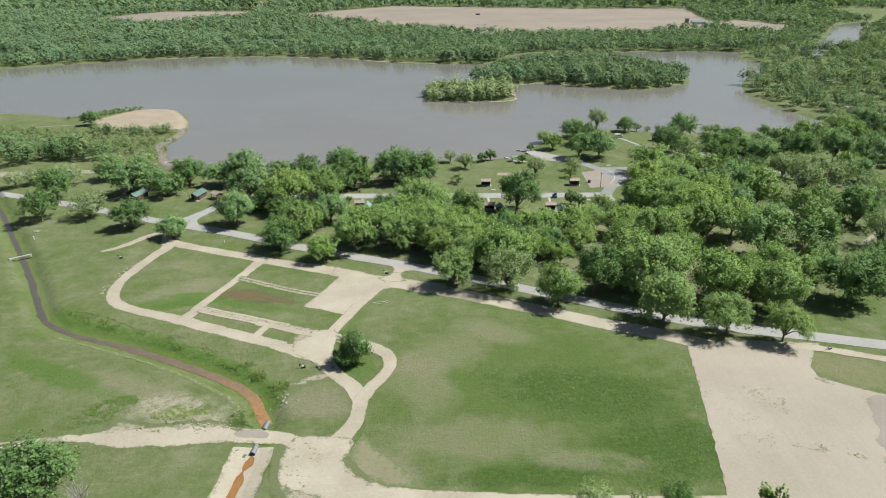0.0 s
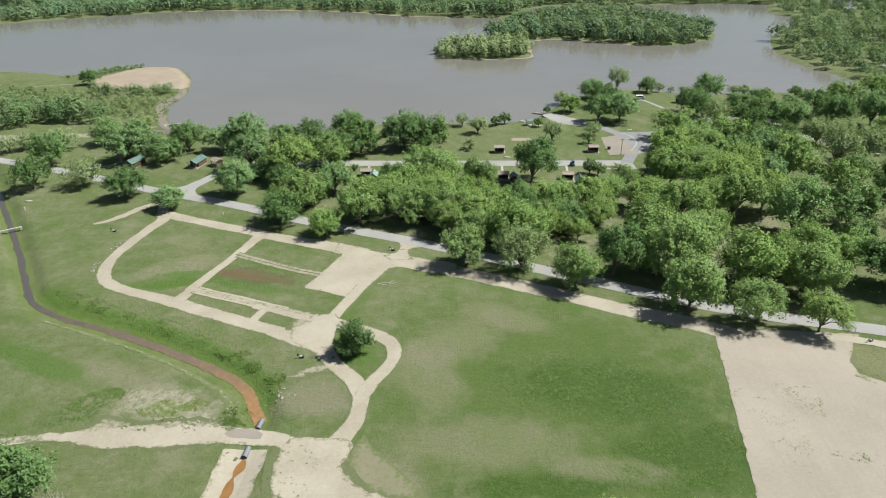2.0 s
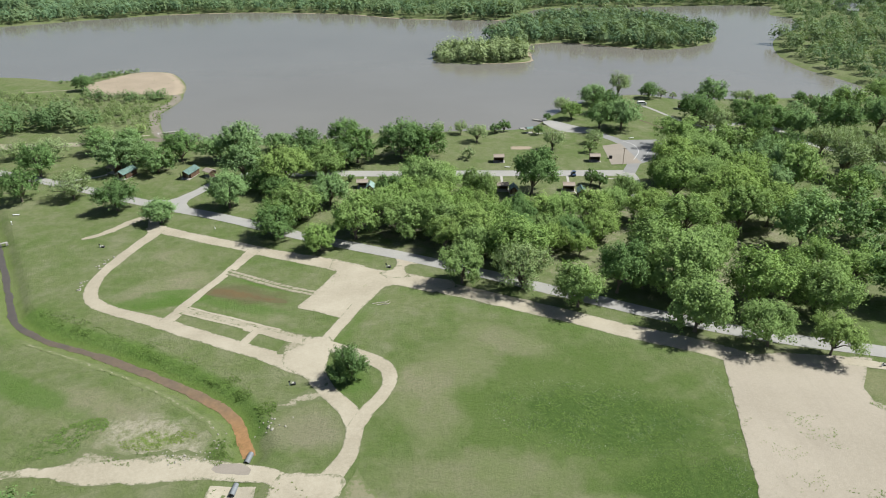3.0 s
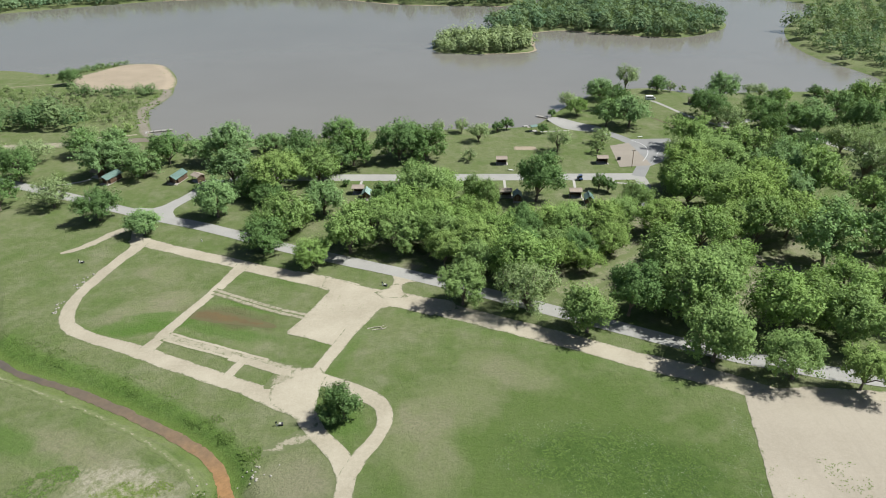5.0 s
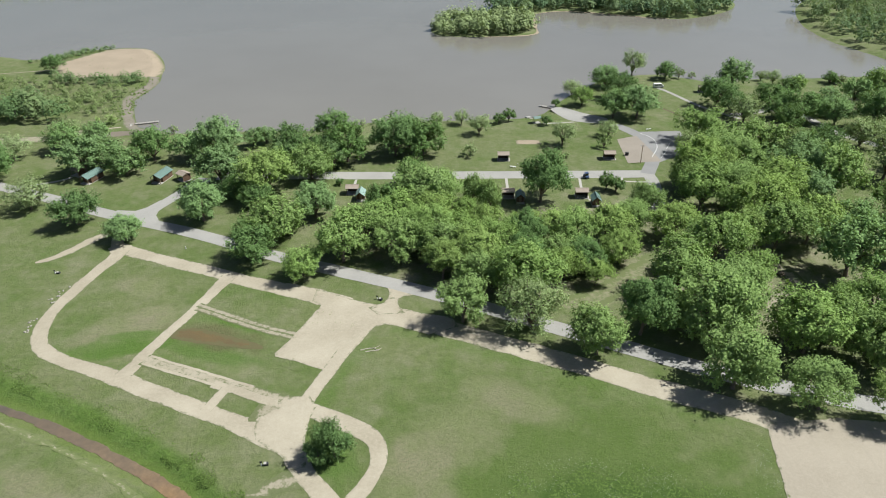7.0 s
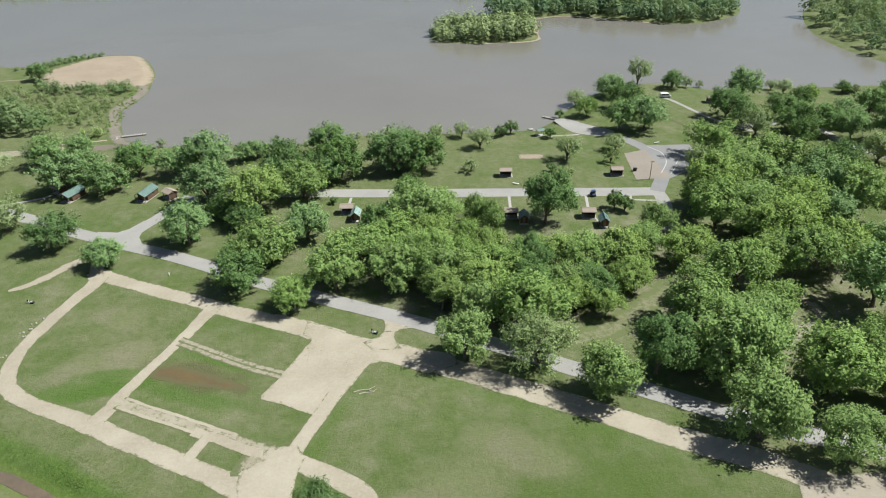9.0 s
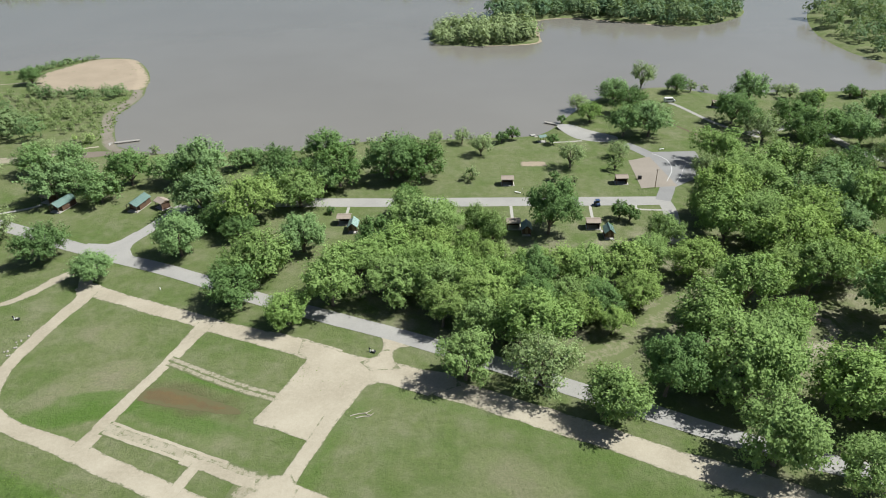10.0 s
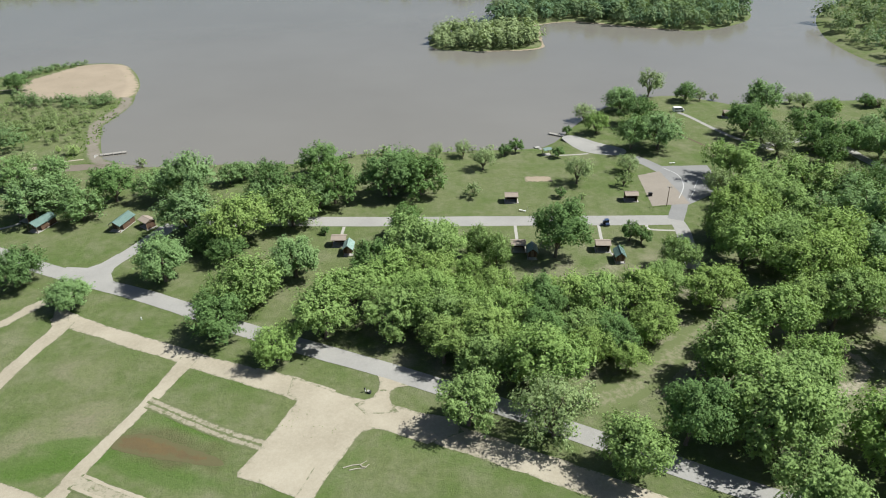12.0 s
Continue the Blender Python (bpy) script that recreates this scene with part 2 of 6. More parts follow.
BROWN_EARTH = earth_material("bare_brown_earth", (0.172, 0.146, 0.118), (0.146, 0.124, 0.100), (0.195, 0.168, 0.136), (0.12, 0.13, 0.06), edge_at=0.6)
LAKE = water_material("silty_lake_water", (0.171, 0.160, 0.138), (0.189, 0.178, 0.155), 0.008)


def ditch_material():
    n = Nodes("muddy_ditch_water")
    y = n.add("ShaderNodeSeparateXYZ", Vector=n.place).outputs[1]
    rust = n.ramp(n.math("ADD", y, n.math("MULTIPLY", n.noise(0.2, 5), 30)), 172, 132)
    c = n.mix(rust, n.mix(n.noise(0.7, 5), (0.056, 0.050, 0.044), (0.110, 0.095, 0.078)), n.mix(n.ramp(n.math("ADD", y, n.math("MULTIPLY", n.noise(0.3, 5), 12)), 138, 120), n.mix(n.ramp(n.noise(0.9, 6, 0.7), 0.35, 0.65), (0.142, 0.106, 0.066), (0.225, 0.158, 0.095)), n.mix(n.ramp(n.noise(0.9, 6, 0.7), 0.35, 0.65), (0.205, 0.118, 0.052), (0.300, 0.172, 0.078))))
    return n.done(c, 0.3, 0, 0.4)


DITCH_WATER = ditch_material()
RUST_WATER = water_material("rust_orange_water", (0.265, 0.136, 0.047), (0.203, 0.105, 0.039), 0.3, 0.15, 0.02)
BARK = plain("grey_brown_bark", (0.13, 0.105, 0.08), (0.19, 0.16, 0.125), 2.0, 0.95, 0, 0.5)
LEAVES = {
    "g": leaf_material("fresh_green_leaves", (0.195, 0.304, 0.086), (0.269, 0.395, 0.120), (0.210, 0.298, 0.120)),
    "b": leaf_material("bright_green_leaves", (0.210, 0.311, 0.084), (0.279, 0.395, 0.116), (0.226, 0.311, 0.107)),
    "d": leaf_material("deep_green_leaves", (0.108, 0.198, 0.064), (0.166, 0.272, 0.088), (0.116, 0.190, 0.078)),
    # soft green with extra blue: distance haze mixed into the leaf colour
    "h": leaf_material("hazed_soft_green_leaves", (0.168, 0.277, 0.101), (0.235, 0.361, 0.137), (0.176, 0.267, 0.124)),
    "s": leaf_material("pale_grey_green_leaves", (0.230, 0.312, 0.130), (0.304, 0.392, 0.172), (0.248, 0.312, 0.155)),
}

# ---- helpers of this scene ----


def part(name, verts, faces, material, parent=None, label="", smooth=False, rim=None):
    """One mesh object out of points and faces, under a thing or part."""
    me = bpy.data.meshes.new(name)
    me.from_pydata([tuple(v) for v in verts], [], [tuple(f) for f in faces])
    me.materials.append(material)
    if smooth:
        me.shade_smooth()
    if rim is not None:
        me.attributes.new("rim", "FLOAT", "POINT").data.foreach_set("value", np.asarray(rim, dtype=np.float32))
    ob = new(name, me)
    ob.parent = parent
    if label:
        ob["label"] = label
    return ob


def quads(name, v, material, parent=None, size=4):
    """A mesh of loose faces of four (or three) corners each, from an array of corners."""
    v = np.asarray(v, dtype=np.float32).reshape(-1, 3)
    count = len(v) // size
    me = bpy.data.meshes.new(name)
    me.vertices.add(len(v)), me.loops.add(len(v)), me.polygons.add(count)
    me.vertices.foreach_set("co", v.ravel())
    me.loops.foreach_set("vertex_index", np.arange(len(v), dtype=np.int32))
    me.polygons.foreach_set("loop_start", np.arange(0, len(v), size, dtype=np.int32))
    me.materials.append(material)
    me.update(calc_edges=True)
    ob = new(name, me)
    ob.parent = parent
    return ob


def spline(points, step, closed=False):
    """A smooth line through a few points, in even steps."""
    p = np.array(points, dtype=float)
    n = len(p)
    out = []
    for i in range(n if closed else n - 1):
        if closed:
            a0, a1, a2, a3 = p[i - 1], p[i], p[(i + 1) % n], p[(i + 2) % n]
        else:
            a0, a1, a2, a3 = p[max(i - 1, 0)], p[i], p[i + 1], p[min(i + 2, n - 1)]
        k = max(int(np.linalg.norm(a2 - a1) / step), 1)
        for s in np.arange(k) / k:
            out.append(0.5 * (2 * a1 + (a2 - a0) * s + (2 * a0 - 5 * a1 + 4 * a2 - a3) * s**2 + (3 * a1 - a0 - 3 * a2 + a3) * s**3))
    if not closed:
        out.append(p[-1])
    return np.array(out)


def from_line(x, y, line, closed=False):
    """The distance of places from a line."""
    best = np.full(x.shape, 1e9)
    ends = np.roll(line, -1, 0) if closed else line[1:]
    for (ax, ay), (bx, by) in zip(line, ends):
        dx, dy = bx - ax, by - ay
        s = np.clip(((x - ax) * dx + (y - ay) * dy) / (dx * dx + dy * dy + 1e-9), 0, 1)
        np.minimum(best, (x - ax - s * dx) ** 2 + (y - ay - s * dy) ** 2, out=best)
    return np.sqrt(best)


def inside(x, y, line):
    """Whether places lie inside a closed line."""
    odd = np.zeros(x.shape, dtype=bool)
    for (ax, ay), (bx, by) in zip(line, np.roll(line, -1, 0)):
        if ay != by:
            odd ^= ((ay > y) != (by > y)) & (x < (bx - ax) * (y - ay) / (by - ay) + ax)
    return odd


# ---- the lie of the land ----
NEAR_SHORE = [(-900, 440), (-420, 430), (-330, 446), (-262, 440), (-235, 430), (-213, 452), (-200, 456), (-180, 455), (-163, 434), (-152, 410), (-149, 397),
              (-145.6, 384), (-145, 373), (-146.6, 355), (-142.6, 343), (-136.4, 329), (-130.5, 317), (-110, 309), (-81, 311), (-52, 311), (-32, 320), (-6, 321), (20, 323), (38, 325),
              (48, 338), (58, 355), (81, 381), (109, 389), (128, 376), (154, 379), (193, 380), (225, 386), (238, 404)]
FAR_SHORE = [(228, 450), (229, 493), (251, 556), (285, 602), (322, 654), (307, 696), (332, 756), (299, 768), (203, 761), (97, 750), (70, 690),
             (49, 672), (-40, 687), (-100, 720), (-197, 737), (-276, 726), (-347, 690), (-409, 653), (-560, 600), (-900, 560)]
SHORE = np.concatenate([spline(NEAR_SHORE + FAR_SHORE[:1], 8), spline(FAR_SHORE, 16)[1:]])
ISLANDS = [spline(p, 6, True) for p in (
    [(-9, 505), (-5, 482), (24, 476), (54, 481), (58, 500), (48, 525), (10, 528)],
    [(60, 543), (87, 553), (136, 530), (166, 524), (206, 556), (214, 600), (182, 655), (131, 680), (91, 682), (62, 655), (50, 600), (30, 560), (42, 530)])]
RIVER = spline([(420, 780), (492, 850), (560, 960), (640, 1080), (800, 1200), (1200, 1500)], 25)
POND = spline([(-700, 760), (-480, 760), (-415, 742), (-440, 712), (-700, 690)], 20, True)
STREAM = spline([(-192, 272), (-171.7, 245.6), (-140.4, 202.7), (-122.8, 177.6), (-111, 160), (-104, 153), (-97, 149.2), (-89.2, 146), (-81.8, 143), (-74, 139.4), (-66.5, 135.6), (-59.2, 131.6), (-52.2, 127.6), (-45.3, 122.9), (-40.9, 118.3), (-38.6, 113.5), (-36.8, 109.5)], 2.5)
SWALE = spline([(-37.3, 97.6), (-37.3, 95), (-37.8, 90), (-38.6, 84), (-41, 74)], 2)


def height(x, y):
    """The ground's height."""
    x, y = np.asarray(x, float), np.asarray(y, float)
    sd = from_line(x, y, SHORE, True) * np.where(inside(x, y, SHORE), 1, -1)
    for isle in ISLANDS:
        sd = np.minimum(sd, from_line(x, y, isle, True) * np.where(inside(x, y, isle), -1, 1))
    sd = np.maximum(sd, 20 - from_line(x, y, RIVER))
    sd = np.maximum(sd, from_line(x, y, POND, True) * np.where(inside(x, y, POND), 1, -1))
    z = np.clip(-1 - sd * 0.17, -3, 0)
    d = from_line(x, y, STREAM)
    z = np.minimum(z, np.clip((d - 4.2) * 0.7, -1.25, 0))
    d = from_line(x, y, SWALE)
    return np.minimum(z, np.clip((d - 4.4) * 0.2, -0.75, 0))


def steps(*spans):
    """Coordinates in even steps, span after span: (start, step), ..., end."""
    out = []
    for (s0, st), nxt in zip(spans[:-1], spans[1:]):
        s1 = nxt[0] if isinstance(nxt, tuple) else nxt
        out += list(np.linspace(s0, s1, max(int(round((s1 - s0) / st)), 1), endpoint=False))
    return np.array(out + [spans[-1]])


gx = steps((-4600, 400), (-1400, 60), (-560, 8), (-200, 1.6), (-20, 3.0), (200, 4), (400, 8), (720, 60), (1600, 400), 4600)
gy = steps((-900, 100), (-100, 20), (50, 1.6), (345, 4.4), (560, 8), (800, 14), (1250, 60), (2000, 300), 4800)
X, Y = np.meshgrid(gx, gy)
Z = height(X.ravel(), Y.ravel())
nx, ny = len(gx), len(gy)
idx = np.arange(nx * ny).reshape(ny, nx)
face = np.stack([idx[:-1, :-1], idx[:-1, 1:], idx[1:, 1:], idx[1:, :-1]], -1).reshape(-1, 4)
# lush growth: along the north bank of the ditch, and where mown plots meet the gravel
flat = np.stack([X.ravel(), Y.ravel()], 1)
close = (flat[:, 0] > -200) & (flat[:, 0] < 115) & (flat[:, 1] > 70) & (flat[:, 1] < 275)
bank = spline([(-105, 159), (-98, 153.4), (-81.5, 147), (-66, 139.4), (-52, 131.2), (-43, 124.5), (-37.5, 117)], 3)
edges = [spline(p, 3) for p in ([(-11, 172), (1.7, 166.4), (17, 159.6), (31.6, 152.8), (45, 146), (58, 140.4)], [(-16, 168), (-21, 158), (-24.5, 146)],
                                [(-90, 165), (-79.5, 160), (-70, 158)], [(-66, 171), (-58, 176.5), (-40, 170)], [(-70, 166), (-52, 156), (-36, 150)])]
lush = np.zeros(len(flat))
px, py = flat[close, 0], flat[close, 1]
lush[close] = np.maximum(np.clip(1.5 - from_line(px, py, bank) / 3.2, 0, 1), 0.6 * np.exp(-np.min([from_line(px, py, e) for e in edges], axis=0) / 2.8))
ground = part("ground", np.stack([X.ravel(), Y.ravel(), Z], 1).tolist(), face.tolist(), GRASS, smooth=True, rim=lush.tolist())
tagged(ground, "mown green meadow with dry and weedy patches", "ground", kind="structure")


def sheet(name, x0, y0, x1, y1, z, material, label, category):
    ob = part(name, [(x0, y0, z), (x1, y0, z), (x1, y1, z), (x0, y1, z)], [(0, 1, 2, 3)], material)
    return tagged(ob, label, category, kind="structure")


def ground_at(x, y):
    """The height of the ground's mesh, between its points."""
    x, y = np.asarray(x, float), np.asarray(y, float)
    i, j = np.clip(np.searchsorted(gx, x) - 1, 0, nx - 2), np.clip(np.searchsorted(gy, y) - 1, 0, ny - 2)
    u, v = (x - gx[i]) / (gx[i + 1] - gx[i]), (y - gy[j]) / (gy[j + 1] - gy[j])
    q = Z.reshape(ny, nx)
    return (q[j, i] * (1 - u) + q[j, i + 1] * u) * (1 - v) + (q[j + 1, i] * (1 - u) + q[j + 1, i + 1] * u) * v


sheet("lake_water", -900, 290, 1300, 1520, -1.0, LAKE, "calm silty grey-brown lake reflecting the sky", "lake")


def strip(name, points, width, material, lift, label, category="road", ragged=0.35, step=0.7, rows=7, at=height):
    """A road or track: a band along a smooth line, draped on the ground, with uneven edges. Points with a third number give the width there."""
    line = spline(points, step)
    wide = line[:, 2] if line.shape[1] == 3 else np.full(len(line), width)
    line = line[:, :2]
    d = np.gradient(line, axis=0)
    d /= np.linalg.norm(d, axis=1, keepdims=True) + 1e-9
    side = np.stack([-d[:, 1], d[:, 0]], 1)
    verts, rim = [], []
    for i, (p, s) in enumerate(zip(line, side)):
        half = [0.5 * wide[i] * (1 + 0.06 * noise.noise((p[0] * 0.05, p[1] * 0.05, 9))) + ragged * (noise.noise((p[0] * 0.22, p[1] * 0.22, 3 + 7 * k)) + 0.5 * noise.noise((p[0] * 0.9, p[1] * 0.9, 5 + 7 * k))) for k in (0, 1)]
        for u in np.linspace(-1, 1, rows):
            w = half[0] if u < 0 else half[1]
            verts.append((*(p + s * u * w), 0))
            rim.append(max(abs(u) - 0.5, 0) * 2)
    v = np.array(verts)
    v[:, 2] = at(v[:, 0], v[:, 1]) + lift if at else lift
    n = len(line)
    faces = [(i * rows + j, i * rows + j + 1, (i + 1) * rows + j + 1, (i + 1) * rows + j) for i in range(n - 1) for j in range(rows - 1)]
    ob = part(name, v, [f[::-1] for f in faces], material, rim=rim)
    return tagged(ob, label, category, kind="structure")


def patch(name, corners, material, lift, label, category="ground", ragged=0.4, rounded=True, band=2.0, step=1.0, drape=False):
    """A piece of bare ground with an uneven rim."""
    if rounded:
        line = spline(corners, step, True)
    else:
        p = np.array(corners, float)
        line = np.concatenate([a + (b - a) * np.linspace(0, 1, max(int(np.linalg.norm(b - a) / step), 1), endpoint=False)[:, None]
                               for a, b in zip(p, np.roll(p, -1, 0))])
    fit_in = 0.45 / max(step, 1)
    line = np.array([(x + ragged * (noise.noise((x * fit_in, y * fit_in, 5)) + 0.6 * noise.noise((x * 3 * fit_in, y * 3 * fit_in, 8))),
                      y + ragged * (noise.noise((x * fit_in, y * fit_in, 15)) + 0.6 * noise.noise((x * 3 * fit_in, y * 3 * fit_in, 18)))) for x, y in line])
    lo, hi = line.min(0), line.max(0)
    cell = max(step * 1.6, (hi - lo).max() / 60)
    fx, fy = np.meshgrid(np.arange(lo[0] + 0.3, hi[0], cell), np.arange(lo[1] + 0.3, hi[1], cell))
    fx, fy = fx.ravel(), fy.ravel()
    keep = inside(fx, fy, line) & (from_line(fx, fy, line, True) > 0.5 * cell)
    n = len(line)
    flat = [Vector(p) for p in line] + [Vector(p) for p in zip(fx[keep], fy[keep])]
    co, _, faces, *_ = mathutils.geometry.delaunay_2d_cdt(flat, [], [list(range(n))], 1, 1e-4)
    v = np.array([tuple(p) for p in co])
    rim = np.clip(1 - from_line(v[:, 0], v[:, 1], line, True) / band, 0, 1)
    z = height(v[:, 0], v[:, 1]) + lift if drape else np.full(len(v), lift)
    ob = part(name, np.c_[v, z], faces, material, rim=rim)
    return tagged(ob, label, category, kind="structure")


# ---- roads, tracks and bare ground ----
strip("gravel_road", [(-96, 213.5, 4.6), (-89.4, 209.9, 4.9), (-80.1, 205.8, 4.5), (-71.5, 202.2, 4.6), (-63.1, 198.8, 4.5), (-54.7, 194.9, 5), (-46.8, 191.8, 5.2), (-39.3, 189.1, 5.8), (-33.6, 186.9, 6), (-24, 182.6, 6)], 4.7, GRAVEL, 0.0264, "pale crushed gravel road along the trees")
strip("gravel_road", [(-8, 175.6), (1.7, 171.9), (17, 164.8), (31.6, 157.8), (45, 151), (58, 145.4), (66, 141), (74, 136)], 6.0, GRAVEL, 0.0300, "pale crushed gravel road along the trees")
strip("gravel_loop", [(-92.6, 211, 4.6), (-93.2, 206, 4.2), (-94.6, 199.5, 3.9), (-96.5, 188.4, 3.9), (-97.2, 179.4, 3.6), (-96, 171.6, 3.7), (-92.3, 165.4, 3.8), (-86.2, 161.5, 3.8), (-79.9, 158.8, 3.7), (-72.7, 155.9, 4.1), (-65.8, 152.6, 4.5), (-58.8, 149.3, 4.5), (-52.3, 146.3, 4.3), (-46.7, 143.8, 4.2), (-40.5, 141, 4.4), (-35, 138.2, 5.4), (-30, 135.5, 5.6)], 4.4, GRAVEL, 0.0336,
      "pale gravel loop track round mown plots")
strip("gravel_lane", [(-57.6, 196, 4.4), (-58.5, 193.1, 3.8), (-60.2, 186, 3.2), (-62.1, 179.6, 2.8), (-64.4, 173.2, 2.7), (-66.2, 167.2, 2.9), (-67.3, 163.5, 3.1), (-68.6, 158.5, 3.4), (-69.5, 155.5, 4)], 2.7, GRAVEL, 0.0372, "narrow pale gravel lane between plots")
for off in (-0.78, 0.78):
    strip("gravel_strip", [(-61.5, 181.9 + off), (-58, 180.2 + off), (-49.4, 175.9 + off), (-42.2, 172.5 + off), (-34.5, 169.6 + off)], 1.8, PATCHY, 0.0408 + 0.001 * off, "thin worn gravel strip across the grass", ragged=0.16)
strip("gravel_strip", [(-67, 161.2, 3.6), (-60.8, 158.7, 3.8), (-54.2, 156.2, 3.7), (-47.6, 153.4, 3.7), (-41.4, 150.8, 3.8), (-35.5, 148.5, 3.8), (-30.5, 146.6, 4.2)], 3.6, WORN_STRIP, 0.0444, "worn gravel strip with grass growing through its middle", ragged=0.25)
strip("gravel_strip", [(-49, 152.8), (-41.4, 149.9), (-35.5, 147.6), (-30.5, 145.9)], 2.4, GRAVEL, 0.0462, "pale gravel wheel track into the junction", ragged=0.4)
strip("gravel_strip", [(-66, 162.6), (-60.8, 160.2), (-54.2, 157.7), (-47.6, 154.9), (-40, 151.8)], 0.7, GRAVEL, 0.0465, "narrow pale gravel wheel track", ragged=0.2)
strip("gravel_strip", [(-67, 160), (-60.8, 157.3), (-54.2, 154.8), (-48, 152.2)], 0.8, GRAVEL, 0.0463, "narrow pale gravel wheel track", ragged=0.22)
strip("gravel_strip", [(-45.7, 151.4), (-46.2, 150), (-47.5, 146.4), (-48.2, 144.6)], 2.3, GRAVEL, 0.0480, "short worn gravel strip across the grass", ragged=0.15)
patch("gravel_pad", [(-32.8, 189.5), (-33.1, 183.9), (-30.4, 182.4), (-32.4, 176.7), (-34.5, 171.2), (-35.5, 168.2), (-38, 163.2), (-37.7, 161.9), (-32.8, 160.3), (-26.1, 157.3), (-22.8, 157.7), (-21.4, 161.7), (-19.5, 165.6), (-17.6, 170.3), (-16, 173), (-14, 174), (-11.7, 173.7), (-8.4, 172.2), (-3, 169.8), (4, 173), (2.1, 177), (-5.5, 178.6), (-10.9, 181.1), (-16.2, 182.2), (-21.8, 184.2), (-27.6, 187.2)], GRAVEL, 0.0516, "pale gravel parking pad and road junction", "ground", rounded=False, band=0.05, ragged=0.2)
strip("gravel_lane", [(-22.4, 164), (-24.5, 157.5), (-26.2, 152.8), (-27.5, 148.7), (-28.4, 144)], 3.2, GRAVEL, 0.0534, "pale gravel lane down from the pad", ragged=0.2)
strip("gravel_lane", [(-28.2, 146, 4.4), (-28.6, 141, 4.4), (-27.8, 134, 3.9), (-25, 128.3, 3.8), (-22.1, 125, 3.7), (-19.2, 121.4, 4), (-17.5, 117, 4), (-17.4, 112.6, 3.4), (-18.1, 107.5, 3.8), (-22, 100, 4.6)], 4.4, GRAVEL, 0.0552,
      "pale gravel lane running down to the turning loop", ragged=0.2)
strip("gravel_lane", [(-28, 145.5, 3.8), (-22.5, 142.8, 4.2), (-17.6, 140.1, 4.2), (-14, 137.7, 3.9), (-12.1, 134.7, 3.4), (-11.7, 130.3, 3), (-13.3, 125.7, 3), (-15.4, 121.7, 3.3), (-17.4, 116.5, 3.4)], 3.4, GRAVEL, 0.0588,
      "pale gravel turning loop round a grass island", ragged=0.2)
patch("gravel_patch", [(-37.3, 142), (-33.5, 145.5), (-33.8, 148.3), (-29.5, 149), (-27.4, 149), (-25.5, 145.8), (-26.4, 141.5), (-26.4, 135.1), (-24.5, 130), (-27.5, 128.5), (-30.2, 132.6), (-36, 136.4)], GRAVEL, 0.0624, "worn gravel at the junction of tracks", band=0.05, rounded=False)
patch("gravel_patch", [(-38.6, 141.5), (-38, 145), (-36.5, 148), (-33, 148.5), (-33, 143)], PATCHY, 0.0420, "thin gravel with grass tufts at the junction", band=1.0, ragged=0.4)
patch("gravel_track", [(-86, 103.0), (-79, 104.8), (-72.8, 105.9), (-67.5, 106.8), (-57.5, 107.6), (-45, 107.6), (-38, 106.9), (-29.4, 104.6), (-20, 100), (-20, 96), (-29.4, 100.7), (-40, 102.4), (-48.4, 102.1), (-56, 101.4), (-64.7, 101.1), (-71.3, 102.7), (-79, 103), (-86, 102)], GRAVEL, 0.0360,
      "pale gravel farm track over a culvert", "road", ragged=0.6, band=1.2)
for off in (-0.75, 0.75):
    strip("wheel_rut", [(-135, 89.5 + off), (-105, 99 + off), (-87, 102.4 + off), (-80, 103.8 + off)], 0.95, PATCHY if off > 0 else GRAVEL, 0.030 + 0.002 * off, "pale gravel wheel rut of the farm track", ragged=0.22)
patch("gravel_patch", [(-70, 103.2), (-69, 110.2), (-65, 110), (-57, 109.2), (-51, 110.2), (-44.6, 109.2), (-41, 106.5), (-48, 101.6), (-56, 101), (-65, 100.8)], PATCHY, 0.02, "loose pale gravel spread over grass", ragged=1.3, band=1.4)
patch("gravel_patch", [(-31.6, 101), (-32, 91), (-28, 84.5), (-22, 80), (-14, 80.5), (-8, 83), (-14, 92), (-20, 100)], PATCHY, 0.03, "loose gravel thinning into grass", ragged=1.0, band=2.5, drape=True)
patch("dry_turf", [(-15.6, 105.5), (-17.4, 100), (-17, 93.6), (-10.2, 89.6), (-2, 88.6), (-8.1, 95.9), (-13.2, 101.2)], DRY_CORNER, 0.022, "dry unmown corner beside the field", ragged=0.3, band=1.0, rounded=False)
patch("gravel_yard", [(-30, 103), (-30.5, 92), (-25.6, 88), (-16, 84.5), (-8, 84), (-8, 88.5), (-14, 91), (-18.5, 96), (-17.5, 103), (-24, 104)], GRAVEL, 0.0660,
      "wide pale gravel yard at the end of the tracks", ragged=0.5, band=2.0, drape=True)
strip("gravel_track", [(-15, 88), (-6.6, 86.6), (6.2, 85.4), (20.8, 84.6), (45, 84), (75, 84)], 4.2, GRAVEL, 0.0696, "pale gravel track along the field edge")
patch("gravel_lot", [(63.8, 140.5), (78, 141.8), (97.5, 139.6), (94.5, 136), (92.3, 132.9), (89.9, 128.6), (89.6, 124.4), (94.3, 120.7), (101, 117), (112, 111.5), (140, 99), (140, 76), (50.8, 76), (57.3, 107.2), (59.6, 118.5)], LOT_GRAVEL, 0.0732, "wide bare pale gravel lot", rounded=False, ragged=0.3, band=1.8)
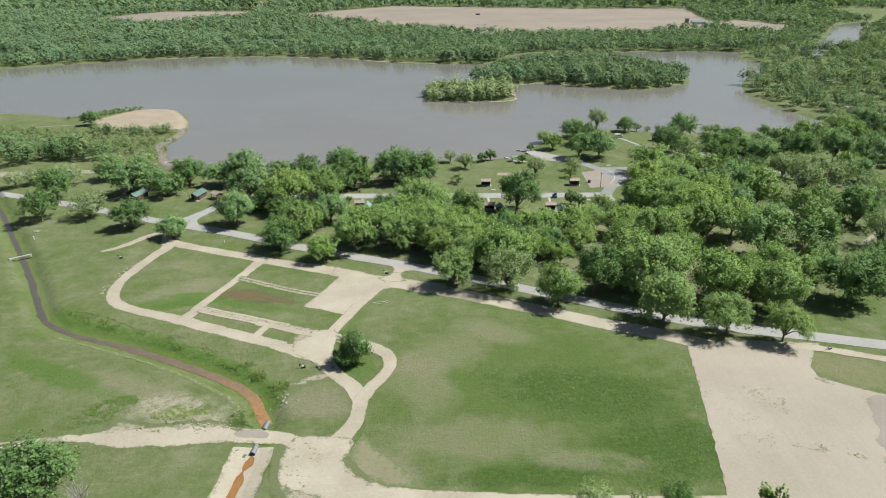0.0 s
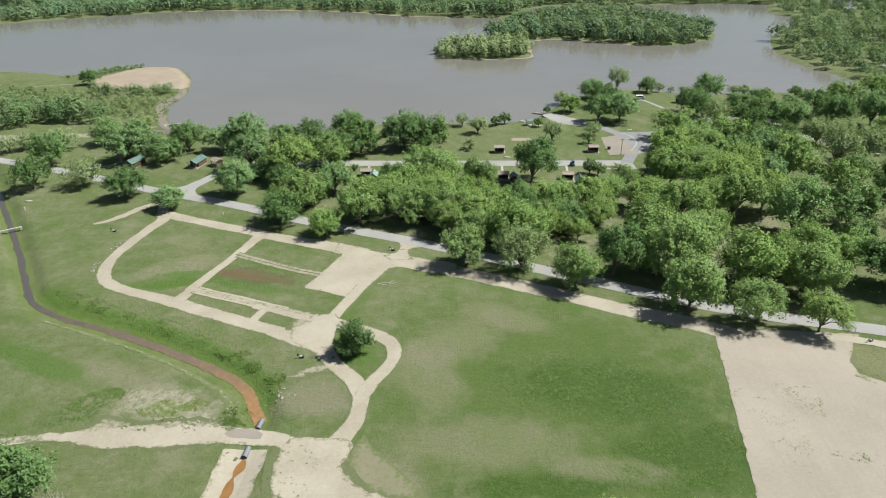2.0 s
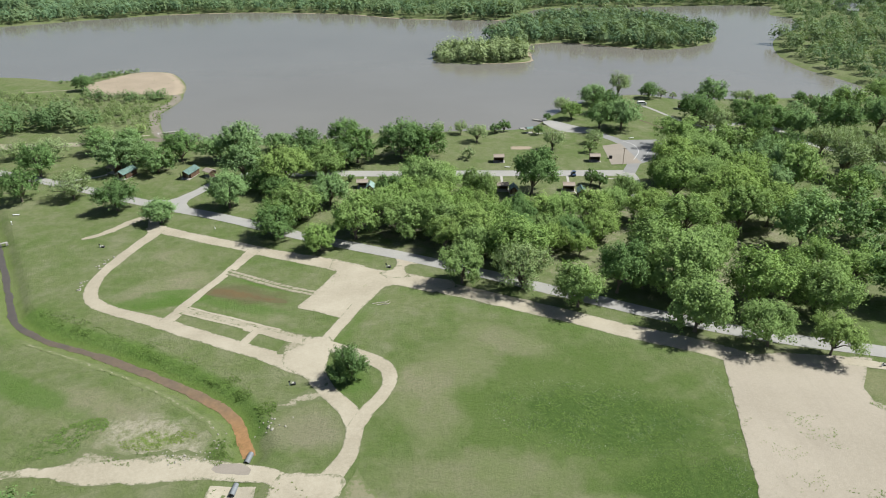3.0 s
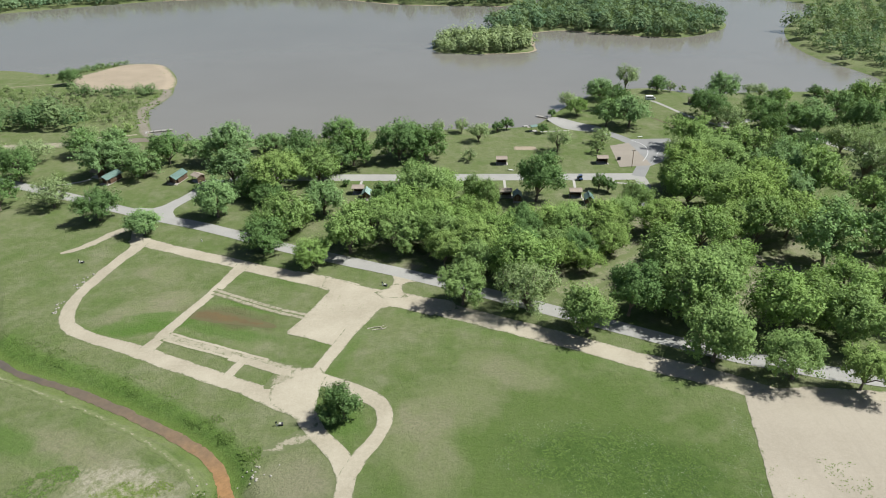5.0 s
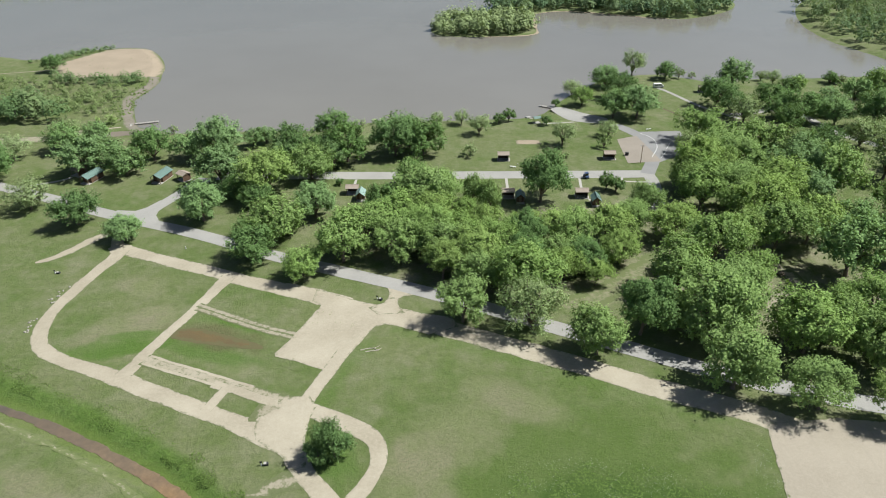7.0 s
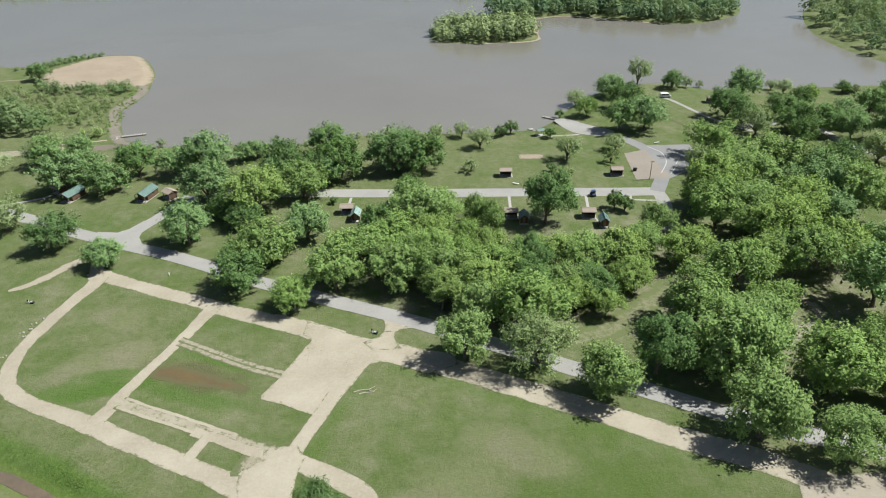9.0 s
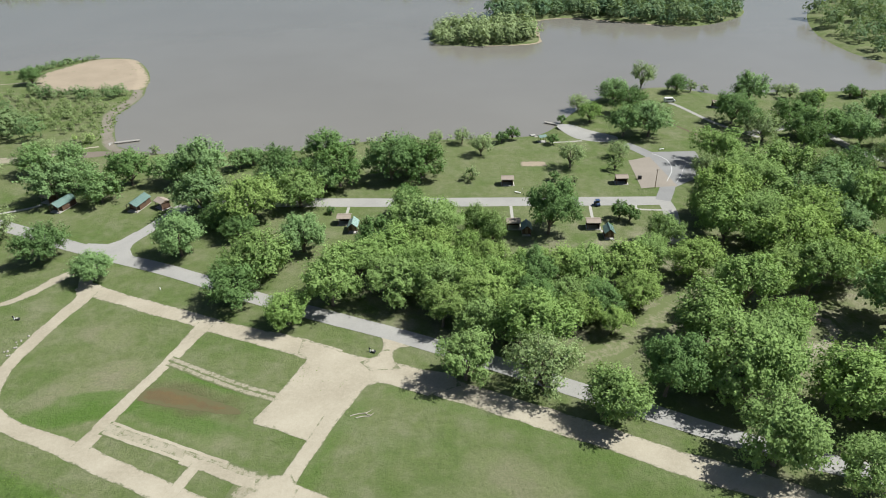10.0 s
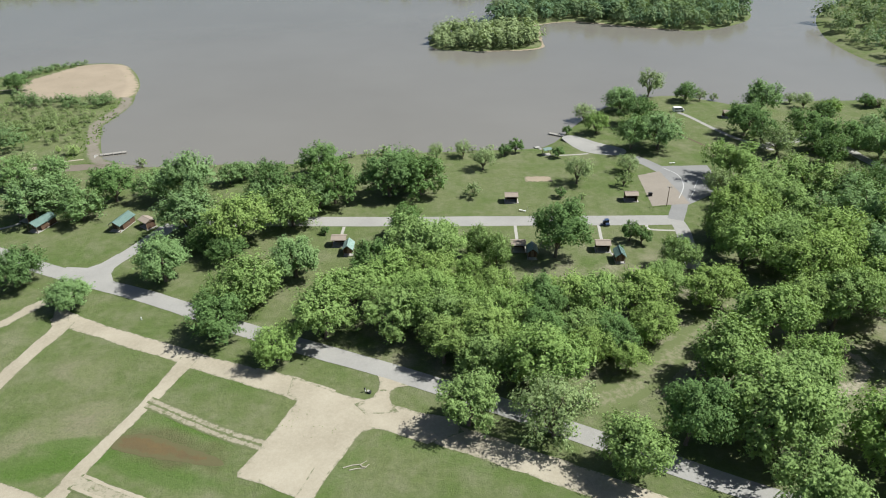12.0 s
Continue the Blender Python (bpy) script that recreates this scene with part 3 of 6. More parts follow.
patch("damp_gravel", [(95.9, 115.5), (101, 116), (108, 111), (104, 101), (89.5, 97.6), (92.2, 105.7)], LOT_GREY, 0.0860, "damp greyish gravel on the bare lot", ragged=1.2, band=4)
strip("gravel_spur", [(-114.2, 204, 1.2), (-111.3, 206, 2.6), (-107.8, 210, 3.2), (-104.6, 216, 3.6), (-101, 220.5, 4), (-95, 226, 4)], 3.0, SPUR_GRAVEL, 0.0270, "short worn gravel spur to the paved road", ragged=0.5)
strip("gravel_spur", [(-93.5, 209.5), (-96, 216), (-97.5, 221)], 3.6, GRAVEL, 0.0768, "short gravel link to the paved road")

patch("gravel_link", [(-18.5, 181), (-16.9, 182), (-14.8, 183.3), (-13.8, 185.3), (-13.8, 187.7), (-14.8, 191.4), (-6, 187.4), (-7.5, 186.6), (-10, 186), (-11.1, 184.8), (-11.4, 183), (-10.8, 181.1), (-9, 178.5), (-16, 178)], GRAVEL, 0.0792, "flared gravel link to the paved road", "road", band=0.02, ragged=0.1, rounded=False)

strip("gravel_spur", [(90, 139), (101, 135.5), (112, 131), (125, 126)], 3.0, GRAVEL, 0.0840, "pale gravel spur beside the paved road")
strip("paved_road", [(-260, 300), (-220, 283), (-184, 268), (-166, 261), (-132, 246), (-110, 235.4), (-93.4, 228.2), (-77, 221.5), (-61.5, 214), (-48.5, 207.2), (-25, 197), (-12.3, 191.6), (10, 181), (27.4, 172), (42, 164.6), (60.7, 155.3), (80, 147.9), (96, 143.6), (112, 139), (150, 128)], 5.0, ASPHALT, 0.0876,
      "worn pale grey paved park road", ragged=0.08)
patch("road_junction", [(-104.7, 236.4), (-98.7, 235.8), (-95.9, 238.2), (-93.4, 243.5), (-88.9, 241.5), (-91.2, 236.2), (-90.8, 232.7), (-88.6, 229), (-84, 225.6), (-82, 223), (-93, 226), (-106, 233)], ASPHALT, 0.0930, "flared paved junction of the park roads", "road", rounded=False, ragged=0.05)
strip("paved_road", [(-94, 227.5), (-93.3, 236), (-90, 245), (-86.5, 254), (-83, 260)], 4.6, ASPHALT, 0.0912, "pale grey paved drive up to the cabins", ragged=0.08)
strip("paved_road", [(-80, 262.8), (-44, 262.7), (-15, 262.1), (20, 262), (54, 261.8), (72, 261.9)], 6.3, ASPHALT, 0.0300, "straight pale grey paved park road", ragged=0.06)
strip("paved_road", [(71, 263), (71.2, 256), (70, 247), (67.5, 233)], 4.6, ASPHALT, 0.0336, "pale paved lane into the grove", ragged=0.15)
strip("paved_road", [(71, 262), (76, 274), (80, 290), (76, 302), (70, 312)], 5.0, DARK_ASPHALT, 0.0372, "pale paved lane past the parking area", ragged=0.08)
patch("parking_area", [(76, 303.5), (94.5, 304), (93.5, 284), (78, 272)], DARK_ASPHALT, 0.0408, "worn grey asphalt parking area", "parking lot", rounded=False, ragged=0.15)
patch("gravel_area", [(67.5, 295.5), (76, 299), (79, 273), (66.4, 271.5)], LOT_GREY, 0.0444, "tan compacted gravel area beside the parking lot", "ground", rounded=False, ragged=0.15)
patch("boat_ramp", [(46.5, 333), (50, 322), (55, 316.5), (65.5, 314.2), (68.5, 320), (60, 327), (52, 335)], ASPHALT, 0.0300, "pale concrete boat ramp and turning area", "boat ramp", ragged=0.2)
strip("footpath", [(101, 362), (104, 357), (113, 334), (124, 318)], 2.0, ASPHALT, 0.0300, "narrow pale paved footpath", ragged=0.05)
strip("paved_road", [(120, 322), (145, 330), (151, 324), (156, 300), (175, 275), (200, 262)], 4.2, ASPHALT, 0.0336, "pale paved road through the eastern trees", ragged=0.1)
strip("paved_road", [(-330, 300), (-240, 296), (-202, 298.4), (-182, 300), (-160, 304), (-140, 309)], 4.6, PATCHY, 0.0300, "pale gravel road near the shore", ragged=0.5)
strip("paved_road", [(330, 410), (292, 440), (280, 448), (278, 437), (300, 405), (330, 380)], 4.5, ASPHALT, 0.0300, "pale road looping through distant trees", ragged=0.1, step=3)
patch("gravel_area", [(-204, 303), (-182, 303), (-162, 305.5), (-157, 299), (-169, 296), (-177, 293), (-204, 293)], PATCHY, 0.036, "pale gravel parking area near the shore", ragged=0.8, band=1.5)
strip("footpath", [(-200, 407), (-216, 404), (-240, 398)], 2.0, PATCHY, 0.0300, "thin worn path over the spit")
patch("volleyball_court", [(27.5, 295.5), (37, 295.5), (37.2, 291), (27.8, 291)], SAND, 0.0300, "sand volleyball court in mown grass", "sports court", rounded=False, ragged=0.15, band=0.6)
patch("sand_spit", [(-213, 418), (-208, 431), (-200, 447), (-190, 453), (-177, 453), (-164, 434), (-152.6, 411), (-149.5, 396), (-154, 388), (-161, 393), (-178, 391), (-195, 388), (-205, 401)], SAND, 0.0360, "bare tan sand spit by the lake", "sand", ragged=1.2, band=4, drape=True)
patch("bare_earth", [(-147, 304.5), (-140, 308.5), (-132, 310), (-125, 309.5), (-122, 306), (-130, 304.5), (-139, 303)], BROWN_EARTH, 0.03, "bare brown earth beside the lake dock", "ground", ragged=0.5, band=1.0)
strip("rubble_line", [(-156, 309), (-148, 311), (-140, 313.2), (-136, 314.6)], 1.1, GRAVEL, 0.05, "pale line of rubble along the shore track", "bank", ragged=0.3)
patch("mud_flat", [(-64.1, 169.4), (-63.1, 172.4), (-58.2, 172.8), (-49.6, 169.6), (-43.3, 166.8), (-41, 165.2), (-43.3, 164.6), (-48.4, 165.4), (-54.7, 166.6), (-60.1, 168)], MUD, 0.0300, "shallow orange-brown puddle in the mown plot", "mud", ragged=0.4, band=1.3)
strip("worn_line", [(-101, 147.4), (-94.7, 144.6), (-84.1, 139.6), (-70.5, 133.2), (-60.2, 127.4), (-50, 120.4), (-45.6, 116.4), (-43, 112)], 1.7, WORN_TURF, 0.03, "pale worn line of dry turf beside the ditch", "path", ragged=0.7, at=ground_at)
strip("dry_swath", [(77, 222), (70.7, 214.9), (60.4, 204.6), (49.6, 194.3), (38.7, 185.1), (30, 181)], 7.5, DRY_TURF, 0.022, "dry tan-green turf between the groves", "ground", ragged=1.4)
patch("sandy_patch", [(88, 203), (92.5, 200), (94.5, 192), (92, 186), (86, 182), (80, 177.5), (77, 179), (83, 187), (88.5, 191), (89, 196)], PATCHY, 0.026, "bare sandy ground between the trees", "sand", ragged=1.0, band=1.6)
strip("worn_track", [(126, 226), (130, 216), (137, 204)], 3.0, PATCHY, 0.026, "bare worn track between the trees", "path", ragged=0.8)
strip("worn_track", [(146, 205), (155, 213), (165, 221)], 3.0, PATCHY, 0.0296, "bare worn track between the trees", "path", ragged=0.8)

# ---- fields and river beyond ----
patch("ploughed_field", [(-290, 1330), (-180, 1215), (-65, 1080), (90, 950), (160, 940), (290, 965), (425, 1060), (520, 1500), (270, 1500), (-90, 1620)], TILLED, 0.3, "bare tan ploughed field among woods", "field", rounded=False, ragged=4, band=20, step=15)
patch("ploughed_field", [(-620, 1250), (-545, 1460), (-350, 1450), (-345, 1260), (-488, 1150)], TILLED, 0.36, "bare tan ploughed field among woods", "field", rounded=False, ragged=4, band=20, step=15)
patch("ploughed_field", [(430, 1100), (500, 1180), (545, 1070), (475, 960), (430, 960)], TILLED, 0.42, "bare tan ploughed field among woods", "field", rounded=False, ragged=3, band=15, step=12)
patch("ploughed_field", [(-560, 1640), (-440, 1860), (-300, 1840), (-330, 1640)], TILLED, 0.48, "bare tan ploughed field among woods", "field", rounded=False, ragged=5, band=20, step=20)

# ---- ditch ----
upper, lower = [tuple(p) for p in STREAM if p[0] < -80], [tuple(p) for p in STREAM if p[0] > -82]
strip("ditch_water", upper[::5] + [upper[-1]], 1.7, DITCH_WATER, -1.19, "narrow dark muddy drainage ditch", "ditch", ragged=0.45, at=None)
strip("ditch_water", lower[::4] + [lower[-1]], 2.5, DITCH_WATER, -1.185, "rust-stained water in a drainage ditch", "ditch", ragged=0.5, at=None)
strip("swale_gravel", [(-37.3, 101), (-37.5, 95), (-38, 88), (-39, 80), (-41, 72)], 8.6, GRAVEL, 0.03, "pale gravel swale below the culvert", "ground", ragged=0.5)
strip("swale_water", [(-37.1, 98.9, 0.5), (-37.2, 97.9, 1.4), (-37.4, 96.4, 1.8), (-37.6, 95.2, 0.9), (-37.7, 94.4, 0.3)], 1.3, RUST_WATER, -0.58, "small rust-orange pool below the culvert", "ditch", ragged=0.35, at=None)
strip("swale_water", [(-37.7, 94.5, 0.3), (-37.8, 93.6, 1.0), (-38.1, 92, 1.9), (-38.3, 89, 1.6), (-38.8, 84, 2.0), (-41, 74, 1.9)], 1.5, RUST_WATER, -0.585, "rust-orange water in a gravel swale", "ditch", ragged=0.5, at=None)
# ---- trees ----
rng = np.random.default_rng(7)


def tube(points, radii, sides=6):
    """A tapered tube: its points and faces."""
    p = np.array(points, float)
    verts, faces = [], []
    for i, (c, r) in enumerate(zip(p, radii)):
        d = p[min(i + 1, len(p) - 1)] - p[max(i - 1, 0)]
        d /= np.linalg.norm(d) + 1e-9
        u = np.cross(d, (0.3, 0.9, 0.1) if abs(d[2]) > 0.5 else (0, 0, 1))
        u /= np.linalg.norm(u)
        w = np.cross(d, u)
        verts += [tuple(c + r * (math.cos(k) * u + math.sin(k) * w)) for k in np.arange(sides) * 2 * math.pi / sides]
    for i in range(len(p) - 1):
        for k in range(sides):
            q = (k + 1) % sides
            faces.append((i * sides + k, i * sides + q, (i + 1) * sides + q, (i + 1) * sides + k))
    faces.append(tuple(range((len(p) - 1) * sides, len(p) * sides)))
    return verts, faces


def join(*pieces):
    verts, faces = [], []
    for v, f in pieces:
        k = len(verts)
        verts += list(v)
        faces += [tuple(i + k for i in one) for one in f]
    return verts, faces


def sprays(centres, normals, size, r):
    """Small pointed sprays of leaves, one three-cornered face each."""
    n = len(centres)
    u = np.cross(normals, r.normal(size=(n, 3)))
    u /= np.linalg.norm(u, axis=1, keepdims=True) + 1e-9
    w = np.cross(normals, u)
    s = (size * r.uniform(0.5, 1.5, n))[:, None]
    a = r.uniform(0.5, 0.95, n)[:, None]
    return np.stack([centres + u * s * 1.2, centres - u * s * 0.6 + w * s * a, centres - u * s * 0.6 - w * s * a], 1)


def unit(v):
    return v / (np.linalg.norm(v, axis=-1, keepdims=True) + 1e-9)


def twigs(centres, axes, normals, length, r):
    """Leafy twig ends: slender pointed faces that lie along their twig."""
    n = len(centres)
    u = axes + 0.45 * r.normal(size=(n, 3))
    u = unit(u - np.sum(u * normals, axis=1, keepdims=True) * normals)
    w = np.cross(normals, u)
    s = (length * r.uniform(0.55, 1.45, n))[:, None]
    a = s * r.uniform(0.28, 0.50, n)[:, None]
    return np.stack([centres + u * s * 0.62, centres - u * s * 0.38 + w * a, centres - u * s * 0.38 - w * a], 1)


def make_tree(seed, kind, radius, leaves, boughs, tall=1.0, coarse=1.0, low=0.0):
    """A broadleaf tree at the origin: a tapered trunk that forks into rising limbs, each ending in a lobe of upswept leafy twigs, with gaps between the lobes."""
    r = np.random.default_rng(seed)
    full = (1.82 - 0.14 * low) * radius * tall
    fork = full * r.uniform(0.15, 0.22) * (1 - 0.45 * low)
    lean = r.normal(0, 0.03, 2) * full
    mid = np.array([lean[0], lean[1], full * (0.54 - 0.04 * low)])
    thing = new("tree")
    trunk_r = 0.048 * radius + 0.06
    top = np.array([lean[0] * 0.3, lean[1] * 0.3, fork])
    wood = [tube([(0, 0, -0.3), (0, 0, 0.3), tuple(top * 0.6), tuple(top)], [trunk_r * 1.5, trunk_r * 1.1, trunk_r * 0.9, trunk_r * 0.8], 7)]
    lobes = []
    for k in range(boughs):
        # limbs are spread evenly over the crown, by the golden angle
        up = 1 - (1.42 + 0.22 * low) * (k + 0.5) / boughs
        an = k * 2.39996 + r.uniform(-0.5, 0.5)
        flat = math.sqrt(max(1 - up * up, 0))
        d = np.array([math.cos(an) * flat, math.sin(an) * flat, up])
        wide = 1 + 0.16 * math.sin(2 * an + seed) + r.uniform(-0.14, 0.14)
        tip = mid + d * r.uniform(0.50, 0.80) * radius * np.array([wide, wide, 0.88 * tall if up > 0 else 0.50 + 0.22 * low])
        bend = top + (tip - top) * 0.5 + np.array([0, 0, 0.10 + 0.05 * up]) * radius - 0.10 * radius * np.array([d[0], d[1], 0])
        wood.append(tube([top * r.uniform(0.8, 1.0), bend, tip], [trunk_r * 0.60, trunk_r * 0.40, trunk_r * 0.14], 5))
        lobes.append((tip, radius * r.uniform(0.24, 0.42)))
    tips, reach = np.array([t for t, _ in lobes]), np.array([q for _, q in lobes])
    centres, axes, outs = [], [], []
    per = int(leaves / 26 / boughs * 2.3)
    for tip, size in lobes:
        d = unit(r.normal(size=(per, 3)) + np.array([0, 0, 0.25]))
        c = tip + d * (size * (0.30 + 0.75 * np.sqrt(r.random(per))))[:, None] * np.array([1, 1, 0.92])
        # none where it would sit deep inside another lobe, few on the crown's underside
        deep = np.min(np.linalg.norm(c[:, None] - tips[None], axis=2) / reach[None], axis=1)
        out = unit(c - mid)
        keep = (deep > 0.36) & (c[:, 2] > fork * 1.05) & ((out[:, 2] > -0.40 - 0.4 * low) | (r.random(per) < 0.35))
        # gaps: twigs thin out where a slow noise runs low
        thin = np.array([noise.noise(Vector(p) * (5.0 / radius) + Vector((seed, 0, 0))) for p in c])
        keep &= thin + 0.18 * r.random(per) > -0.01
        centres.append(c[keep]), axes.append(unit(0.55 * d + 0.45 * out + np.array([0, 0, 0.55]) + 0.25 * r.normal(size=d.shape))[keep]), outs.append(unit(0.5 * d + 0.5 * out)[keep])
    centres, axes, outs = np.concatenate(centres), np.concatenate(axes), np.concatenate(outs)
    for c in centres[:: 6 if kind == "s" else 26]:
        k = int(np.argmin(np.linalg.norm(tips - c, axis=1)))
        wood.append(tube([tips[k], c], [trunk_r * 0.13, trunk_r * 0.05], 3))
    part("trunk", *join(*wood), BARK, thing, smooth=True)
    each = max(int(leaves / len(centres)), 4)
    n = len(centres) * each
    c, ax, ou = np.repeat(centres, each, 0), np.repeat(axes, each, 0), np.repeat(outs, each, 0)
    long = radius * np.repeat(r.uniform(0.10, 0.23, len(centres)), each)[:, None]
    g = r.normal(size=(n, 3)) * 0.27
    pos = c + ax * (r.uniform(-0.9, 0.9, n)[:, None] * long) + g * long
    nor = unit(0.50 * ou + np.array([0.18, 0, 0.45]) + 0.34 * r.normal(size=(n, 3)))
    quads("crown", twigs(pos, ax, nor, radius * (0.060 if radius > 4 else 0.115) * coarse * (1 if kind != "s" else 0.85), r), LEAVES[kind], thing, 3)
    return thing


